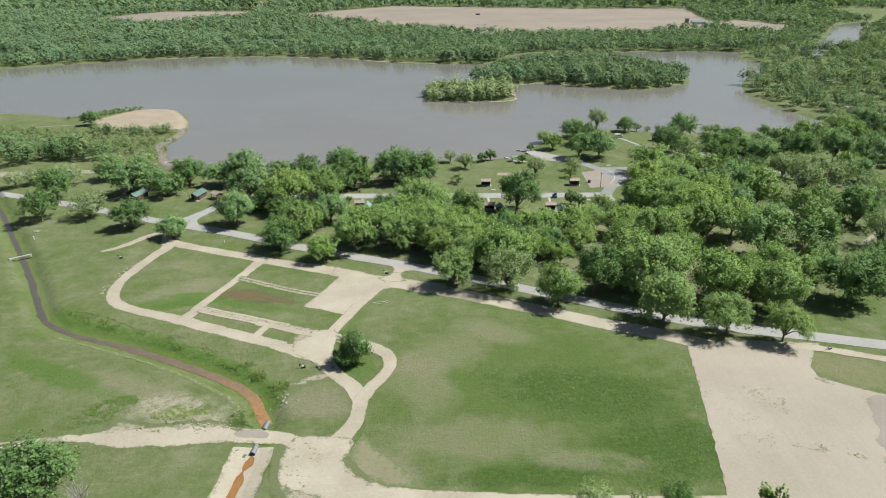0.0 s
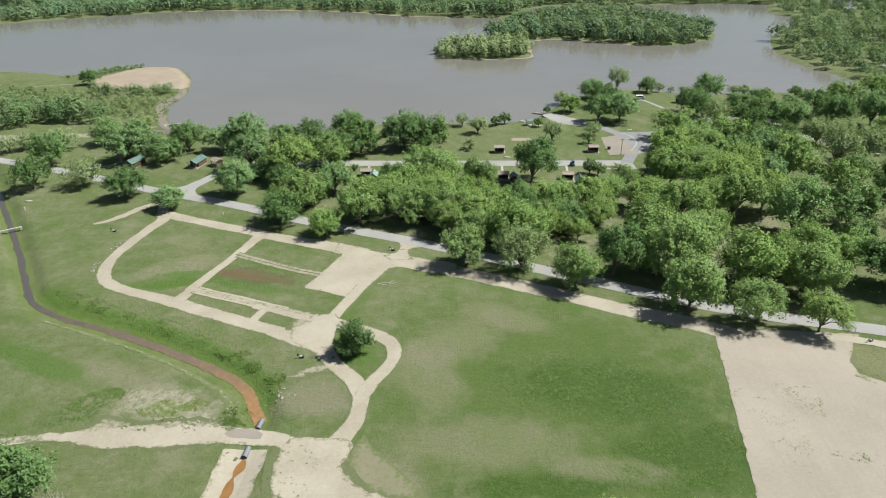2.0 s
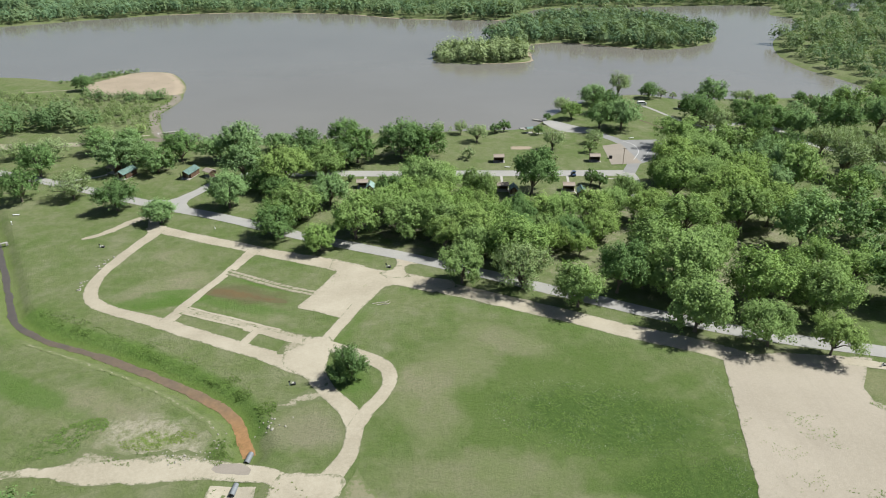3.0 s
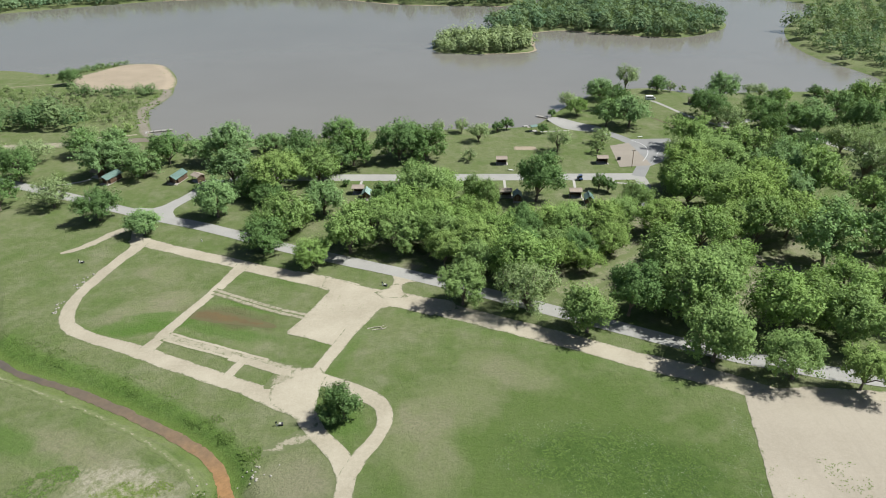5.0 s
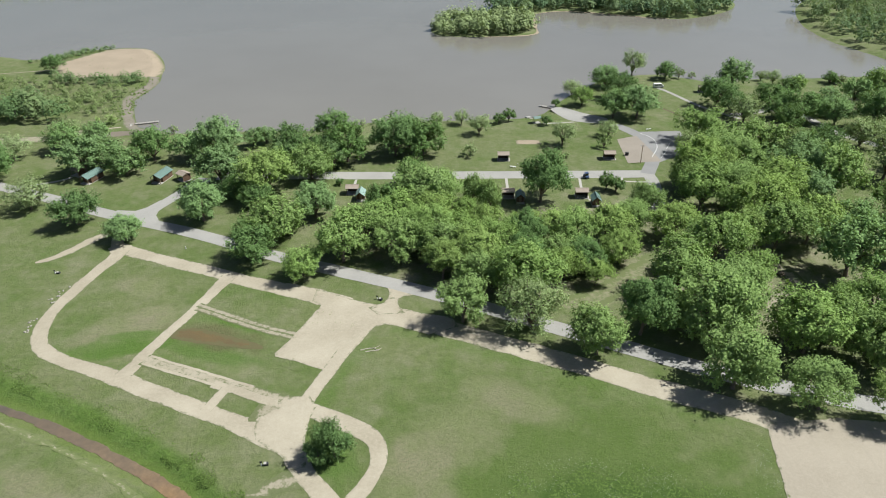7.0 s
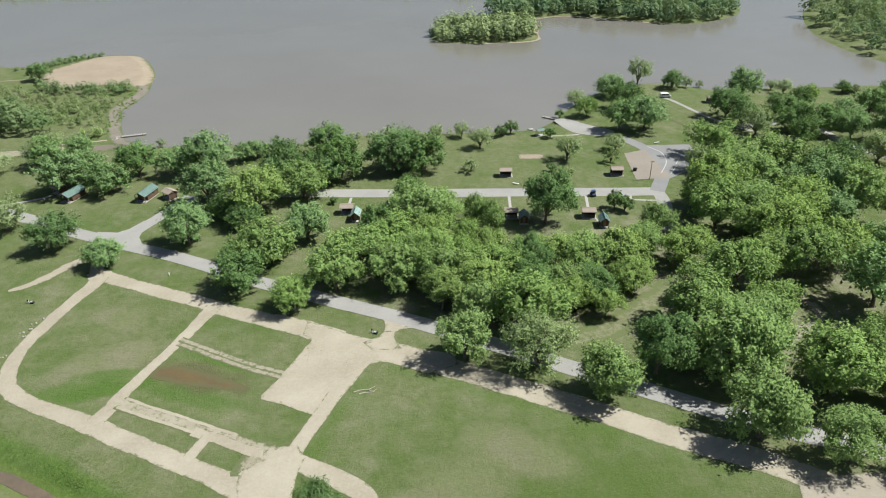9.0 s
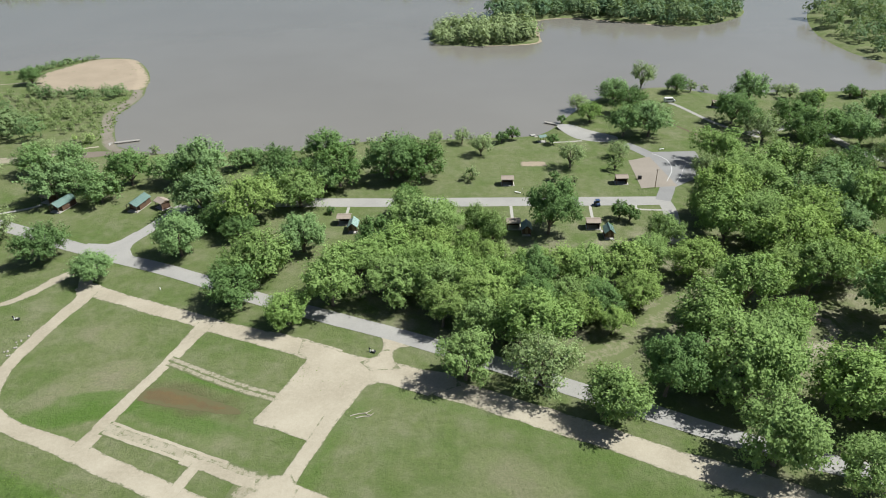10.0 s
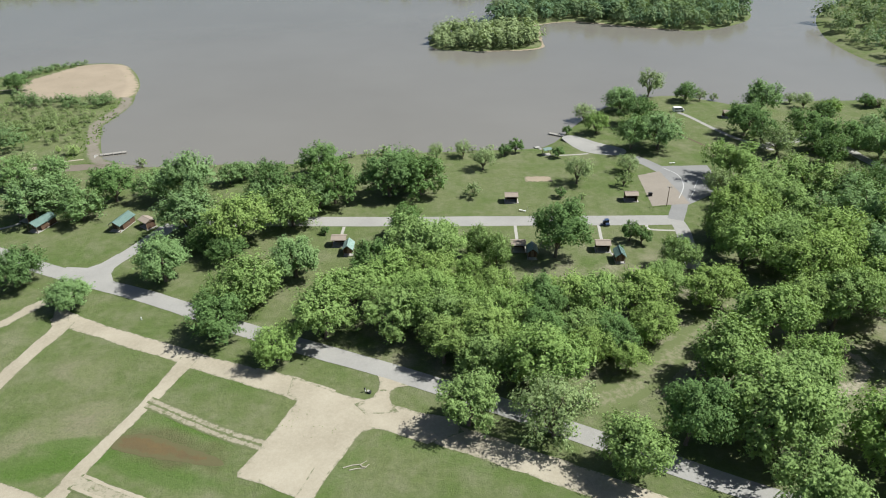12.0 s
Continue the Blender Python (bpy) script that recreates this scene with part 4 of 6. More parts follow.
TREES = {
    "waterside": [
        (-43.4, 297.9, 6.9, "d"), (-18.2, 280.5, 8.4, "d"), (-8.2, 281.8, 8.6, "d"), (-13.4, 287.8, 7.5, "d"), (-3.1, 312.3, 3.5, "s"),
        (6.9, 314.4, 3.7, "s"), (13.7, 301.8, 4.8, "s"), (9.5, 279.8, 3.1, "s"), (22.3, 314.7, 2.9, "d"), (26.7, 318.5, 3, "d"),
        (42, 312.4, 2.5, "d"), (45.1, 289.4, 5.4, "s"), (38, 278.8, 2.2, "d"), (44.8, 276.9, 1.3, "s"), (64.7, 298.7, 4.3, "s"),
        (60.6, 286.9, 2.9, "s"), (-35.6, 275.3, 7.6, "d"), (-44, 275.7, 5.8, "d"), (-56.2, 277.9, 7.1, "d"), (-46.2, 259.8, 7.7, "g"),
        (-58.9, 273.1, 6.2, "g"), (-40, 270.4, 5.7, "g"), (-30.3, 286.9, 3.8, "s"), (-70, 294.3, 4, "g"), (-74.1, 291.2, 4.4, "g"),
        (-82.9, 278.6, 8.6, "g"), (-92.5, 278.8, 6.9, "g"),
    ],
    "cabins": [
        (-108, 278, 6.8, "d"), (-124.4, 274, 7.5, "h"), (-128.1, 266.1, 8, "h"), (-112.7, 264.4, 6.6, "h"), (-146.8, 288.1, 6.7, "h"),
        (-150.4, 301.2, 5.1, "s"), (-135.9, 294.5, 5.3, "h"), (-75.9, 254.6, 8.4, "h"), (-67.8, 245.4, 5.3, "d"), (-59.1, 247.9, 8.6, "b"),
        (-60.2, 238.4, 4.8, "d"), (-48.5, 218.2, 7.9, "g"), (-52.1, 204.4, 6.8, "d"), (-74.4, 228.9, 7.1, "h"), (-93.6, 216.4, 5.2, "h"),
        (-39.8, 230.7, 7.2, "h"), (-37.3, 195.6, 5.6, "g"), (-111.4, 308.4, 2, "s"), (-35.6, 254.5, 1.5, "d"),
    ],
    "grove": [
        (-11.8, 252.8, 5.2, "d"), (-7.6, 232.7, 8.6, "g"), (-17.5, 229.8, 5.6, "d"), (-0.1, 236.4, 6, "g"), 
        (6, 228.1, 3.5, "g"), (31, 240.1, 7.4, "d"), (53.9, 249.1, 3, "d"), (56.9, 247.6, 2.8, "d"),
        (40.3, 254.5, 1, "d"), (49.9, 243.3, 1, "d"), (-13.4, 217.9, 7.2, "g"), (-3.6, 219.8, 6.7, "b"), (11.8, 216.4, 5.2, "b"),
        (-22.7, 213.5, 6.8, "g"), (20.3, 216.8, 3.9, "g"), (23.6, 208.5, 5.6, "d"), (31, 212.7, 6, "b"),
        (38, 211.7, 5.8, "g"), (46.2, 212.2, 6.3, "b"), (48.4, 201.8, 5.3, "b"), (-27.7, 203.5, 7.2, "g"), (-11.8, 204.5, 6.6, "g"),
    ],
    "grove_front": [
        (-3, 208.5, 6.6, "g"), (0.6, 203.7, 6.9, "g"), (9.5, 197.9, 6.2, "b"), (21.8, 185.4, 7.8, "g"), (29.5, 200.3, 4.9, "g"),
        (38, 198.6, 5.4, "d"), (39.6, 190.7, 3.5, "b"), (55.9, 219.7, 5.3, "g"), (8.5, 190.5, 6.0, "g"),
    ],
    "east_grove": [
        (63.6, 233, 5.2, "g"), (65.8, 215, 6.2, "b"), (79.5, 246.5, 6.4, "g"), (80.1, 233, 8.6, "g"), (90.9, 231.9, 8.2, "g"),
        (103.9, 234.3, 8.5, "b"), (112.9, 232.5, 7.6, "g"), (84.6, 250.8, 7.7, "b"), (97.3, 252.6, 8.6, "g"), (108.7, 250.5, 7.6, "g"),
        (119.7, 248.3, 7.8, "g"), (97.4, 269.2, 8, "b"), (89, 279.1, 5.1, "s"), (97.2, 292.4, 8.2, "b"), (113.7, 270.5, 8.3, "b"),
        (123.1, 264.3, 7.1, "g"), (136, 271.8, 6.2, "d"), (119, 293.2, 4.7, "s"), (70.8, 197.8, 7.6, "g"),
        (83.2, 204.3, 6.7, "b"), (91.4, 205.5, 7.4, "g"), (103.2, 211.6, 7.2, "b"),
    ],
    "east_front": [
        (46.2, 169.5, 6.6, "d"), (59.6, 185.5, 7.8, "g"), (61.6, 168, 8.6, "g"), (69.6, 175.5, 7.4, "g"), (60.9, 150.8, 7.3, "g"),
        (53.6, 172, 5.2, "g"),
    ],
    "point": [
        (76.7, 365.6, 7.1, "g"), (79.5, 346.9, 6.7, "d"), (80.8, 320, 8.6, "g"), (70.9, 320.3, 7, "g"), (94, 385.5, 7.1, "s"),
        (108.7, 377.6, 5.1, "d"), (115.8, 379.1, 3, "s"), (122.7, 381.1, 2.2, "s"), (59.2, 355.8, 4.9, "s"), (60.8, 337.7, 5.1, "b"),
        (49.4, 338.6, 2.1, "d"), (134.7, 359.9, 8.6, "g"), (118.7, 333.8, 7.7, "d"), (122, 324.8, 6.1, "d"), (154.1, 373.7, 3.4, "s"),
        (156.7, 365.9, 4.4, "s"), (123.2, 313.5, 6.9, "s"), (142, 334.3, 6.5, "d"), (156.7, 350.6, 4.8, "d"), (146.2, 314.9, 8.6, "d"),
        (165, 358.1, 4.7, "b"), (184.7, 367.7, 3.8, "d"), (189, 366, 2.6, "s"), (161.6, 323.1, 7.5, "g"), (157.8, 307.6, 6.7, "g"),
        (143.3, 296.2, 2.3, "s"), (138.8, 317.6, 5.7, "d"),
    ],
    "west": [
        (-208.1, 402.1, 4.8, "d"), (-157.3, 260.8, 7.2, "d"), (-150.3, 235.1, 6.6, "d"), (-133, 237.5, 7.0, "s"),
        (-112.6, 227, 6.9, "d"), (-161.7, 279.5, 6.5, "s"), (-178.3, 281.5, 5, "s"), (-183.9, 277.5, 4.5, "s"), 
    ],
    "lot_side": [
        (117.7, 162.9, 8.6, "d"), (133.3, 174.2, 7.1, "d"), (88.6, 140.8, 4.9, "b"), (75.8, 144.5, 5.6, "g"), (88.5, 166, 5.8, "g"), (99, 170, 6.8, "g"), (77.5, 187.5, 5.6, "g"),
        (80.8, 162.6, 8.0, "g"), (94.6, 156.6, 7.6, "g"), (126.3, 201.5, 8.6, "g"), (154.5, 224.2, 8.5, "d"), (171.7, 239.9, 6.1, "s"),
        (105.9, 194.2, 8.6, "g"), (124.6, 241.4, 8.6, "b"), (149.4, 255.8, 8.6, "s"), 
        (93.6, 222.2, 8.6, "b"), (165.1, 263.5, 8.6, "s"), (201.4, 294.6, 8.6, "g"), (193, 310.5, 8.6, "g"), (150.3, 202.8, 6.7, "s"),
    ],
    "lone": [
        (-73.4, 85, 7.3, "d"), (-19.9, 132.3, 3.5, "d"), (-22.9, 131.4, 2.7, "d"),
    ],
    "verge": [
        (27.1, 79.5, 3.6, "s"), (42, 79.6, 3.4, "d"), (58.3, 79.8, 2.8, "b"), (19.9, 79, 2.2, "s"), (34.6, 79.5, 2.6, "s"), (66.3, 77.5, 1.7, "b"), (74.8, 77, 2.5, "d"),
    ],
    "tall": [
        (9.6, 239.6, 4.2, "g"), (14.2, 234.6, 4.0, "g"), (5, 175, 5.9, "g"), (21.4, 171.6, 6.8, "s"), (34.6, 162.4, 6.2, "g"),
    ],
}
NOTE = {"g": "fresh green broadleaf tree", "h": "soft green haze-tinted broadleaf tree", "b": "bright yellow-green broadleaf tree", "d": "dark green broadleaf tree", "s": "thin pale half-leafed tree"}
PLACE = {"waterside": "on grass by the lake", "cabins": "near the park cabins", "grove": "in the dense grove", "grove_front": "edging the dense grove",
         "east_grove": "in the eastern grove", "east_front": "beside the paved road", "point": "on the grassy lake point", "west": "on grass by the road",
         "lot_side": "near the gravel lot", "lone": "alone by a gravel track"}


def scatter(where, gap, seed, sizes, kinds):
    """Trees spread at random over a stretch, clear of those already placed and of the road."""
    r = np.random.default_rng(seed)
    line = np.array(where, float)
    taken = [(x, y, q) for rows in TREES.values() for x, y, q, _ in rows]
    swath = spline([(77, 222), (70.7, 214.9), (60.4, 204.6), (49.6, 194.3), (38.7, 185.1), (30, 181)], 5)
    bare = spline([(89, 203), (93, 190), (86, 183), (78, 177)], 4)
    drive = spline([(-61.5, 214), (-48.5, 207.2), (-25, 197), (-12.3, 191.6), (10, 181), (27.4, 172), (42, 164.6), (60.7, 155.3), (80, 147.9), (112, 139)], 5)
    road = spline([(120, 322), (145, 330), (151, 324), (156, 300), (175, 275), (200, 262)], 5)
    rows = []
    for x, y in r.uniform(line.min(0), line.max(0), (900, 2)):
        radius = r.uniform(*sizes)
        at = np.array([x]), np.array([y])
        if inside(*at, line)[0] and from_line(*at, road)[0] > 4 and from_line(*at, bare)[0] > 0.8 * radius + 2 and from_line(*at, drive)[0] > 0.4 * radius + 5 and from_line(*at, swath)[0] > 0.6 * radius + 2.5 and all((x - a) ** 2 + (y - b) ** 2 > (gap * (radius + q)) ** 2 for a, b, q in taken):
            taken.append((x, y, radius))
            rows.append((round(float(x), 1), round(float(y), 1), round(float(radius), 1), kinds[int(r.integers(len(kinds)))]))
    return rows


TREES["east_park"] = scatter([(128, 300), (165, 318), (175, 345), (232, 384), (300, 380), (290, 250), (215, 180), (150, 172), (112, 190), (122, 245)], 1.02, 5, (4.5, 8.0), "ggdsgb")
TREES["grove_gaps"] = scatter([(58, 232), (120, 250), (130, 200), (112, 172), (92, 186), (74, 205)], 0.98, 6, (4.5, 7.0), "gggb")
TREES["grove_heart"] = scatter([(-30, 214), (-5, 221), (20, 217), (50, 215), (53, 196), (40, 194), (30, 188), (15, 181), (0, 187), (-22, 197)], 0.74, 8, (4.2, 6.2), "gggdb")
PLACE["verge"] = "on the verge of a gravel track"
PLACE["tall"] = "beside the paved park road"
PLACE["grove_heart"] = "in the dense grove"
PLACE["east_park"], PLACE["grove_gaps"] = "in the eastern park", "in the eastern grove"
models = {}
for kind in "gbhds":
    # full-grown shapes from low-skirted to high-crowned, a small one, and two lighter ones for the stretches that stay far off
    shapes = ((6.5, 12500, 17, 0.95, 1.0), (6.5, 12500, 17, 1.0, 0.5), (6.5, 12500, 15, 1.05, 0.0), (3.0, 2600, 9, 1.05, 0.7), (6.5, 7200, 16, 0.96, 1.0), (6.5, 7200, 16, 1.04, 0.5))
    for v, (size, count, boughs, tall, low) in enumerate(shapes):
        models[kind, v] = (make_tree(ord(kind) * 10 + v, kind, size, int(count * (0.7 if kind == "s" else 1)), boughs, tall, 1.20 if v > 3 else 1.04, low), size)
used = set()
for place, rows in TREES.items():
    for x, y, radius, kind in rows:
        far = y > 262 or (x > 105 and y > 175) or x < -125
        # far trees swap to less yellow leaves, haze being put into their colour
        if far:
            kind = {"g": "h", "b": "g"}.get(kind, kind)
        v = 3 if radius < 3.2 else int(rng.integers(4, 6)) if far else int(rng.integers(1, 3)) if "grove" in place or place in ("east_front", "lot_side") else int(rng.integers(0, 2))
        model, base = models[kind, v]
        s = 1.08 * radius / base
        m = pose(x, y, float(height([x], [y])[0]), 0, 0, float(rng.uniform(0, 360))) @ Matrix.Diagonal((s * rng.uniform(0.93, 1.07), s * rng.uniform(0.93, 1.07), s * rng.uniform(0.92, 1.12) * (0.86 if place in ("waterside", "cabins", "point", "west") else 1.3 if place == "verge" else 1.06 if place == "tall" and radius > 5 else 1.4 if place == "tall" or (place == "lone" and radius == 3.5) else 1), 1))
        if (kind, v) in used:
            thing = copy_thing(model, m @ Matrix.Diagonal((*[1 / q for q in model.scale], 1)))
        else:
            thing = model
            thing.matrix_basis = m
            used.add((kind, v))
        size = "small " if radius < 3.2 else "large " if radius > 7.5 else ""
        tagged(thing, f"{size}{NOTE[kind]} {PLACE[place]}", "tree", "trees " + PLACE[place])
for key, (model, base) in models.items():
    if key not in used:
        for ob in (*model.children, model):
            bpy.data.objects.remove(ob)

# ---- woods far off ----


def woods(name, label, where, spacing, size, leaves, seed, material, fine=0.17):
    """A stretch of distant wood: many small leafy crowns, as one mesh."""
    r = np.random.default_rng(seed)
    line = np.array(where, float)
    lo, hi = line.min(0), line.max(0)
    cx, cy = np.meshgrid(np.arange(lo[0], hi[0], spacing), np.arange(lo[1], hi[1], spacing))
    cx, cy = cx.ravel() + r.uniform(-0.45, 0.45, cx.size) * spacing, cy.ravel() + r.uniform(-0.45, 0.45, cx.size) * spacing
    keep = inside(cx, cy, line)
    cx, cy = cx[keep], cy[keep]
    dry = height(cx, cy) > -0.75
    for f in FIELDS:
        dry &= ~inside(cx, cy, np.array(f, float))
    cx, cy = cx[dry], cy[dry]
    patchy = np.array([noise.noise((x * 0.01, y * 0.01, seed)) for x, y in zip(cx, cy)])
    rad = size * r.uniform(0.65, 1.25, len(cx)) * (1 + 0.45 * patchy)
    d = r.normal(size=(len(cx), leaves, 3))
    d[:, :, 2] = np.abs(d[:, :, 2]) - 0.45
    d /= np.linalg.norm(d, axis=2, keepdims=True)
    lump = 0.8 + 0.3 * np.sin(d[:, :, 0] * 3 + cx[:, None]) * np.sin(d[:, :, 1] * 3 + cy[:, None])
    q = (lump * r.uniform(0.75, 1.05, lump.shape))[:, :, None] * rad[:, None, None]
    pos = d * q * np.array([1, 1, 1.15]) + np.stack([cx, cy, height(cx, cy) + rad * 0.85], 1)[:, None]
    nor = 0.55 * d + 0.22 * r.normal(size=d.shape) + np.array([0.25, 0, 0.5])
    nor /= np.linalg.norm(nor, axis=2, keepdims=True)
    ob = quads(name, sprays(pos.reshape(-1, 3), nor.reshape(-1, 3), np.repeat(rad * fine * 1.5, leaves), r), material, None, 3)
    tone = np.repeat(np.clip(r.random(len(cx)) * 0.8 + 0.5 * patchy + 0.1, 0, 1), leaves * 3)
    ob.data.attributes.new("tone", "FLOAT", "POINT").data.foreach_set("value", tone.astype(np.float32))
    return tagged(ob, label, "woodland", kind="stuff")


FIELDS = [[(-290, 1330), (-180, 1215), (-65, 1080), (90, 950), (160, 940), (290, 965), (425, 1060), (520, 1500), (270, 1500), (-90, 1620)],
          [(-620, 1250), (-545, 1460), (-350, 1450), (-345, 1260), (-488, 1150)], [(430, 1100), (500, 1180), (545, 1070), (475, 960), (430, 960)],
          [(-560, 1640), (-440, 1860), (-300, 1840), (-330, 1640)]]
# scrub green pushed towards blue, to carry haze in its base colour
HAZED_SCRUB = leaf_material("hazed_scrub_leaves", (0.078, 0.150, 0.056), (0.155, 0.240, 0.098), (0.105, 0.165, 0.076))
PALE_SCRUB = leaf_material("pale_scrub_leaves", (0.135, 0.200, 0.066), (0.190, 0.255, 0.098), (0.160, 0.210, 0.085))
# blue-grey cast of distant haze is painted into these leaves
HAZED_WOOD_LEAVES = leaf_material("hazed_woodland_leaves", (0.086, 0.160, 0.084), (0.146, 0.232, 0.120), (0.106, 0.162, 0.106))
EAST_LEAVES = leaf_material("mixed_wood_leaves", (0.110, 0.188, 0.092), (0.168, 0.252, 0.128), (0.140, 0.198, 0.118))
PALE_LEAVES = leaf_material("willow_leaves", (0.225, 0.295, 0.135), (0.300, 0.370, 0.180), (0.25, 0.295, 0.16))
woods("north_woods", "green floodplain woods along the far shore", [(-620, 610), (-409, 655), (-347, 693), (-276, 729), (-197, 740), (-100, 723), (-40, 690), (49, 675), (97, 753), (203, 764), (332, 760), (480, 860), (480, 930), (-760, 930)], 9.0, 5.6, 88, 1, HAZED_WOOD_LEAVES, 0.118)
woods("far_woods", "hazy distant green woodland", [(-900, 930), (600, 930), (720, 1100), (760, 1480), (-1050, 1480)], 12.5, 6.0, 42, 2, HAZED_WOOD_LEAVES, 0.17)
woods("horizon_woods", "hazy distant green woodland", [(-1500, 1480), (1100, 1480), (1400, 2300), (-1700, 2300)], 22, 11, 24, 3, HAZED_WOOD_LEAVES, 0.21)
woods("east_woods", "mixed green woods on the far bank", [(236, 405), (231, 493), (254, 556), (288, 602), (325, 654), (312, 696), (336, 760), (500, 850), (560, 900), (640, 800), (480, 560), (360, 400), (330, 350), (225, 330)], 13.5, 6.0, 270, 4, EAST_LEAVES, 0.07)
woods("river_woods", "distant green woods along the river", [(600, 880), (700, 1100), (900, 1300), (1300, 1500), (1400, 1000), (800, 700), (640, 790)], 15, 9, 48, 5, HAZED_WOOD_LEAVES, 0.15)
woods("island_woods", "pale green willows on a small island", [tuple(1.0 * p) for p in ISLANDS[0]], 6.2, 4.9, 190, 6, PALE_LEAVES, 0.09)
woods("island_woods", "dense green woods on a lake island", [tuple(1.0 * p) for p in ISLANDS[1]], 7.4, 5.6, 170, 7, HAZED_WOOD_LEAVES, 0.095)
woods("spit_thicket", "dense green thicket beside the sand spit", [(-300, 318), (-300, 352), (-222, 347), (-190, 340), (-174, 336), (-165, 326), (-167, 319), (-203, 315), (-260, 314)], 8.4, 5.4, 420, 8, HAZED_SCRUB, 0.062)
woods("spit_thicket", "row of green bushes behind the sand spit", [(-200, 386), (-186, 388), (-160, 387), (-153, 380), (-160, 373), (-182, 374), (-198, 379)], 5.2, 2.8, 260, 11, HAZED_SCRUB, 0.075)
woods("spit_thicket", "green bushes by the fishing dock", [(-148, 326), (-138, 322), (-136, 316), (-146, 316), (-152, 320)], 4.2, 2.2, 220, 12, LEAVES["b"], 0.08)
woods("spit_shrubs", "low pale green scrub behind the sand spit", [(-330, 356), (-300, 400), (-240, 392), (-205, 384), (-196, 376), (-160, 370), (-152, 362), (-151, 350), (-147, 338), (-152, 328), (-164, 330), (-172, 342), (-222, 352)], 4.6, 1.5, 120, 9, PALE_SCRUB, 0.10)
woods("spit_reeds", "tall green reeds along the spit's shore", [(-232, 420), (-213, 446), (-198, 453), (-195, 450), (-204, 444), (-216, 424)], 2.2, 1.2, 80, 10, HAZED_SCRUB, 0.12)

# ---- along the water ----


strip("sandy_bank", [(322, 652), (305, 696), (330, 754)], 5, SAND, 0.06, "pale sandy bank of the lake", "bank", ragged=0.8, step=3)
strip("sandy_bank", [(49, 671.5), (-40, 686.5), (-100, 719), (-197, 736), (-276, 725)], 3.6, SAND, 0.08, "thin pale sandy bank below the woods", "bank", ragged=1.2, step=3, at=lambda x, y: np.full(np.shape(x), -0.98))
strip("sandy_bank", [(60, 544), (87, 552.5), (136, 529.5), (160, 524)], 2.6, SAND, 0.08, "thin pale sandy bank of an island", "bank", ragged=0.8, step=2, at=lambda x, y: np.full(np.shape(x), -0.98))
strip("sandy_bank", [(24, 475.6), (54, 480.5), (58, 500), (60, 543)], 2.6, SAND, 0.08, "thin pale sandy bank of an island", "bank", ragged=0.8, step=2, at=lambda x, y: np.full(np.shape(x), -0.98))
strip("mud_bank", [(-151, 392), (-148, 383), (-147.4, 373), (-149, 355), (-145, 343), (-138.6, 328), (-132, 316), (-126, 311), (-112, 307.5)], 7.0, WET_BANK, 0.06, "damp grey-tan mud bank of the lake", "bank", ragged=0.8, step=2)
woods("shore_brush", "pale leafless brush along the lake edge", [(-62, 312), (-52, 307), (-32, 316), (-6, 317), (20, 319), (20, 322), (-6, 320.5), (-32, 320), (-60, 314)], 2.6, 1.7, 40, 21, LEAVES["s"], 0.14)


def specks(name, label, category, where, count, size, seed, material, up=0.05, flat=False):
    """Small scattered bits on the ground (weed tufts, blossoms, clods) as one mesh."""
    r = np.random.default_rng(seed)
    x0, y0, rx, ry, turn = where
    q, an = np.sqrt(r.random(count)), r.uniform(0, 2 * math.pi, count)
    u, v = q * np.cos(an) * rx, q * np.sin(an) * ry
    c, s = math.cos(radians(turn)), math.sin(radians(turn))
    x, y = x0 + u * c - v * s, y0 + u * s + v * c
    keep = np.array([noise.noise((a * 0.25, b * 0.25, seed)) + 0.5 * noise.noise((a * 1.1, b * 1.1, seed)) for a, b in zip(x, y)]) > 0.02
    x, y = x[keep], y[keep]
    n = len(x)
    pos = np.repeat(np.stack([x, y, height(x, y) + up], 1), 3, 0) + r.normal(0, size * 0.5, (3 * n, 3)) * np.array([1, 1, 0.15 if flat else 0.5])
    nor = r.normal(size=(3 * n, 3)) * (0.2 if flat else 0.6) + np.array([0, 0, 1.0])
    nor /= np.linalg.norm(nor, axis=1, keepdims=True)
    return tagged(quads(name, sprays(pos, nor, size, r), material, None, 3), label, category, kind="stuff")


WEED = leaf_material("coarse_weed_leaves", (0.090, 0.155, 0.034), (0.150, 0.225, 0.060), (0.110, 0.165, 0.050))
PALE_WEED = leaf_material("yellow_green_weed_leaves", (0.125, 0.175, 0.045), (0.180, 0.225, 0.070), (0.15, 0.19, 0.07))
BLOSSOM = plain("white_blossom", (0.46, 0.48, 0.40), (0.36, 0.39, 0.31), 3.0, 0.9)
specks("field_blossom", "small white blossoms among green field weeds", "wildflowers", (32, 120, 24, 11, -12), 3600, 0.035, 31, BLOSSOM, 0.12, True)
specks("field_blossom", "small white blossoms along the field edge", "wildflowers", (56.5, 116, 3, 20, -12), 1000, 0.035, 32, BLOSSOM, 0.1, True)
specks("field_weeds", "coarse green weeds in the big field", "weeds", (34, 118, 25, 12, -12), 11000, 0.10, 33, WEED, 0.04, True)
specks("field_weeds", "coarse green weeds in the big field", "weeds", (47, 98, 17, 10, 15), 6000, 0.10, 34, WEED, 0.04, True)
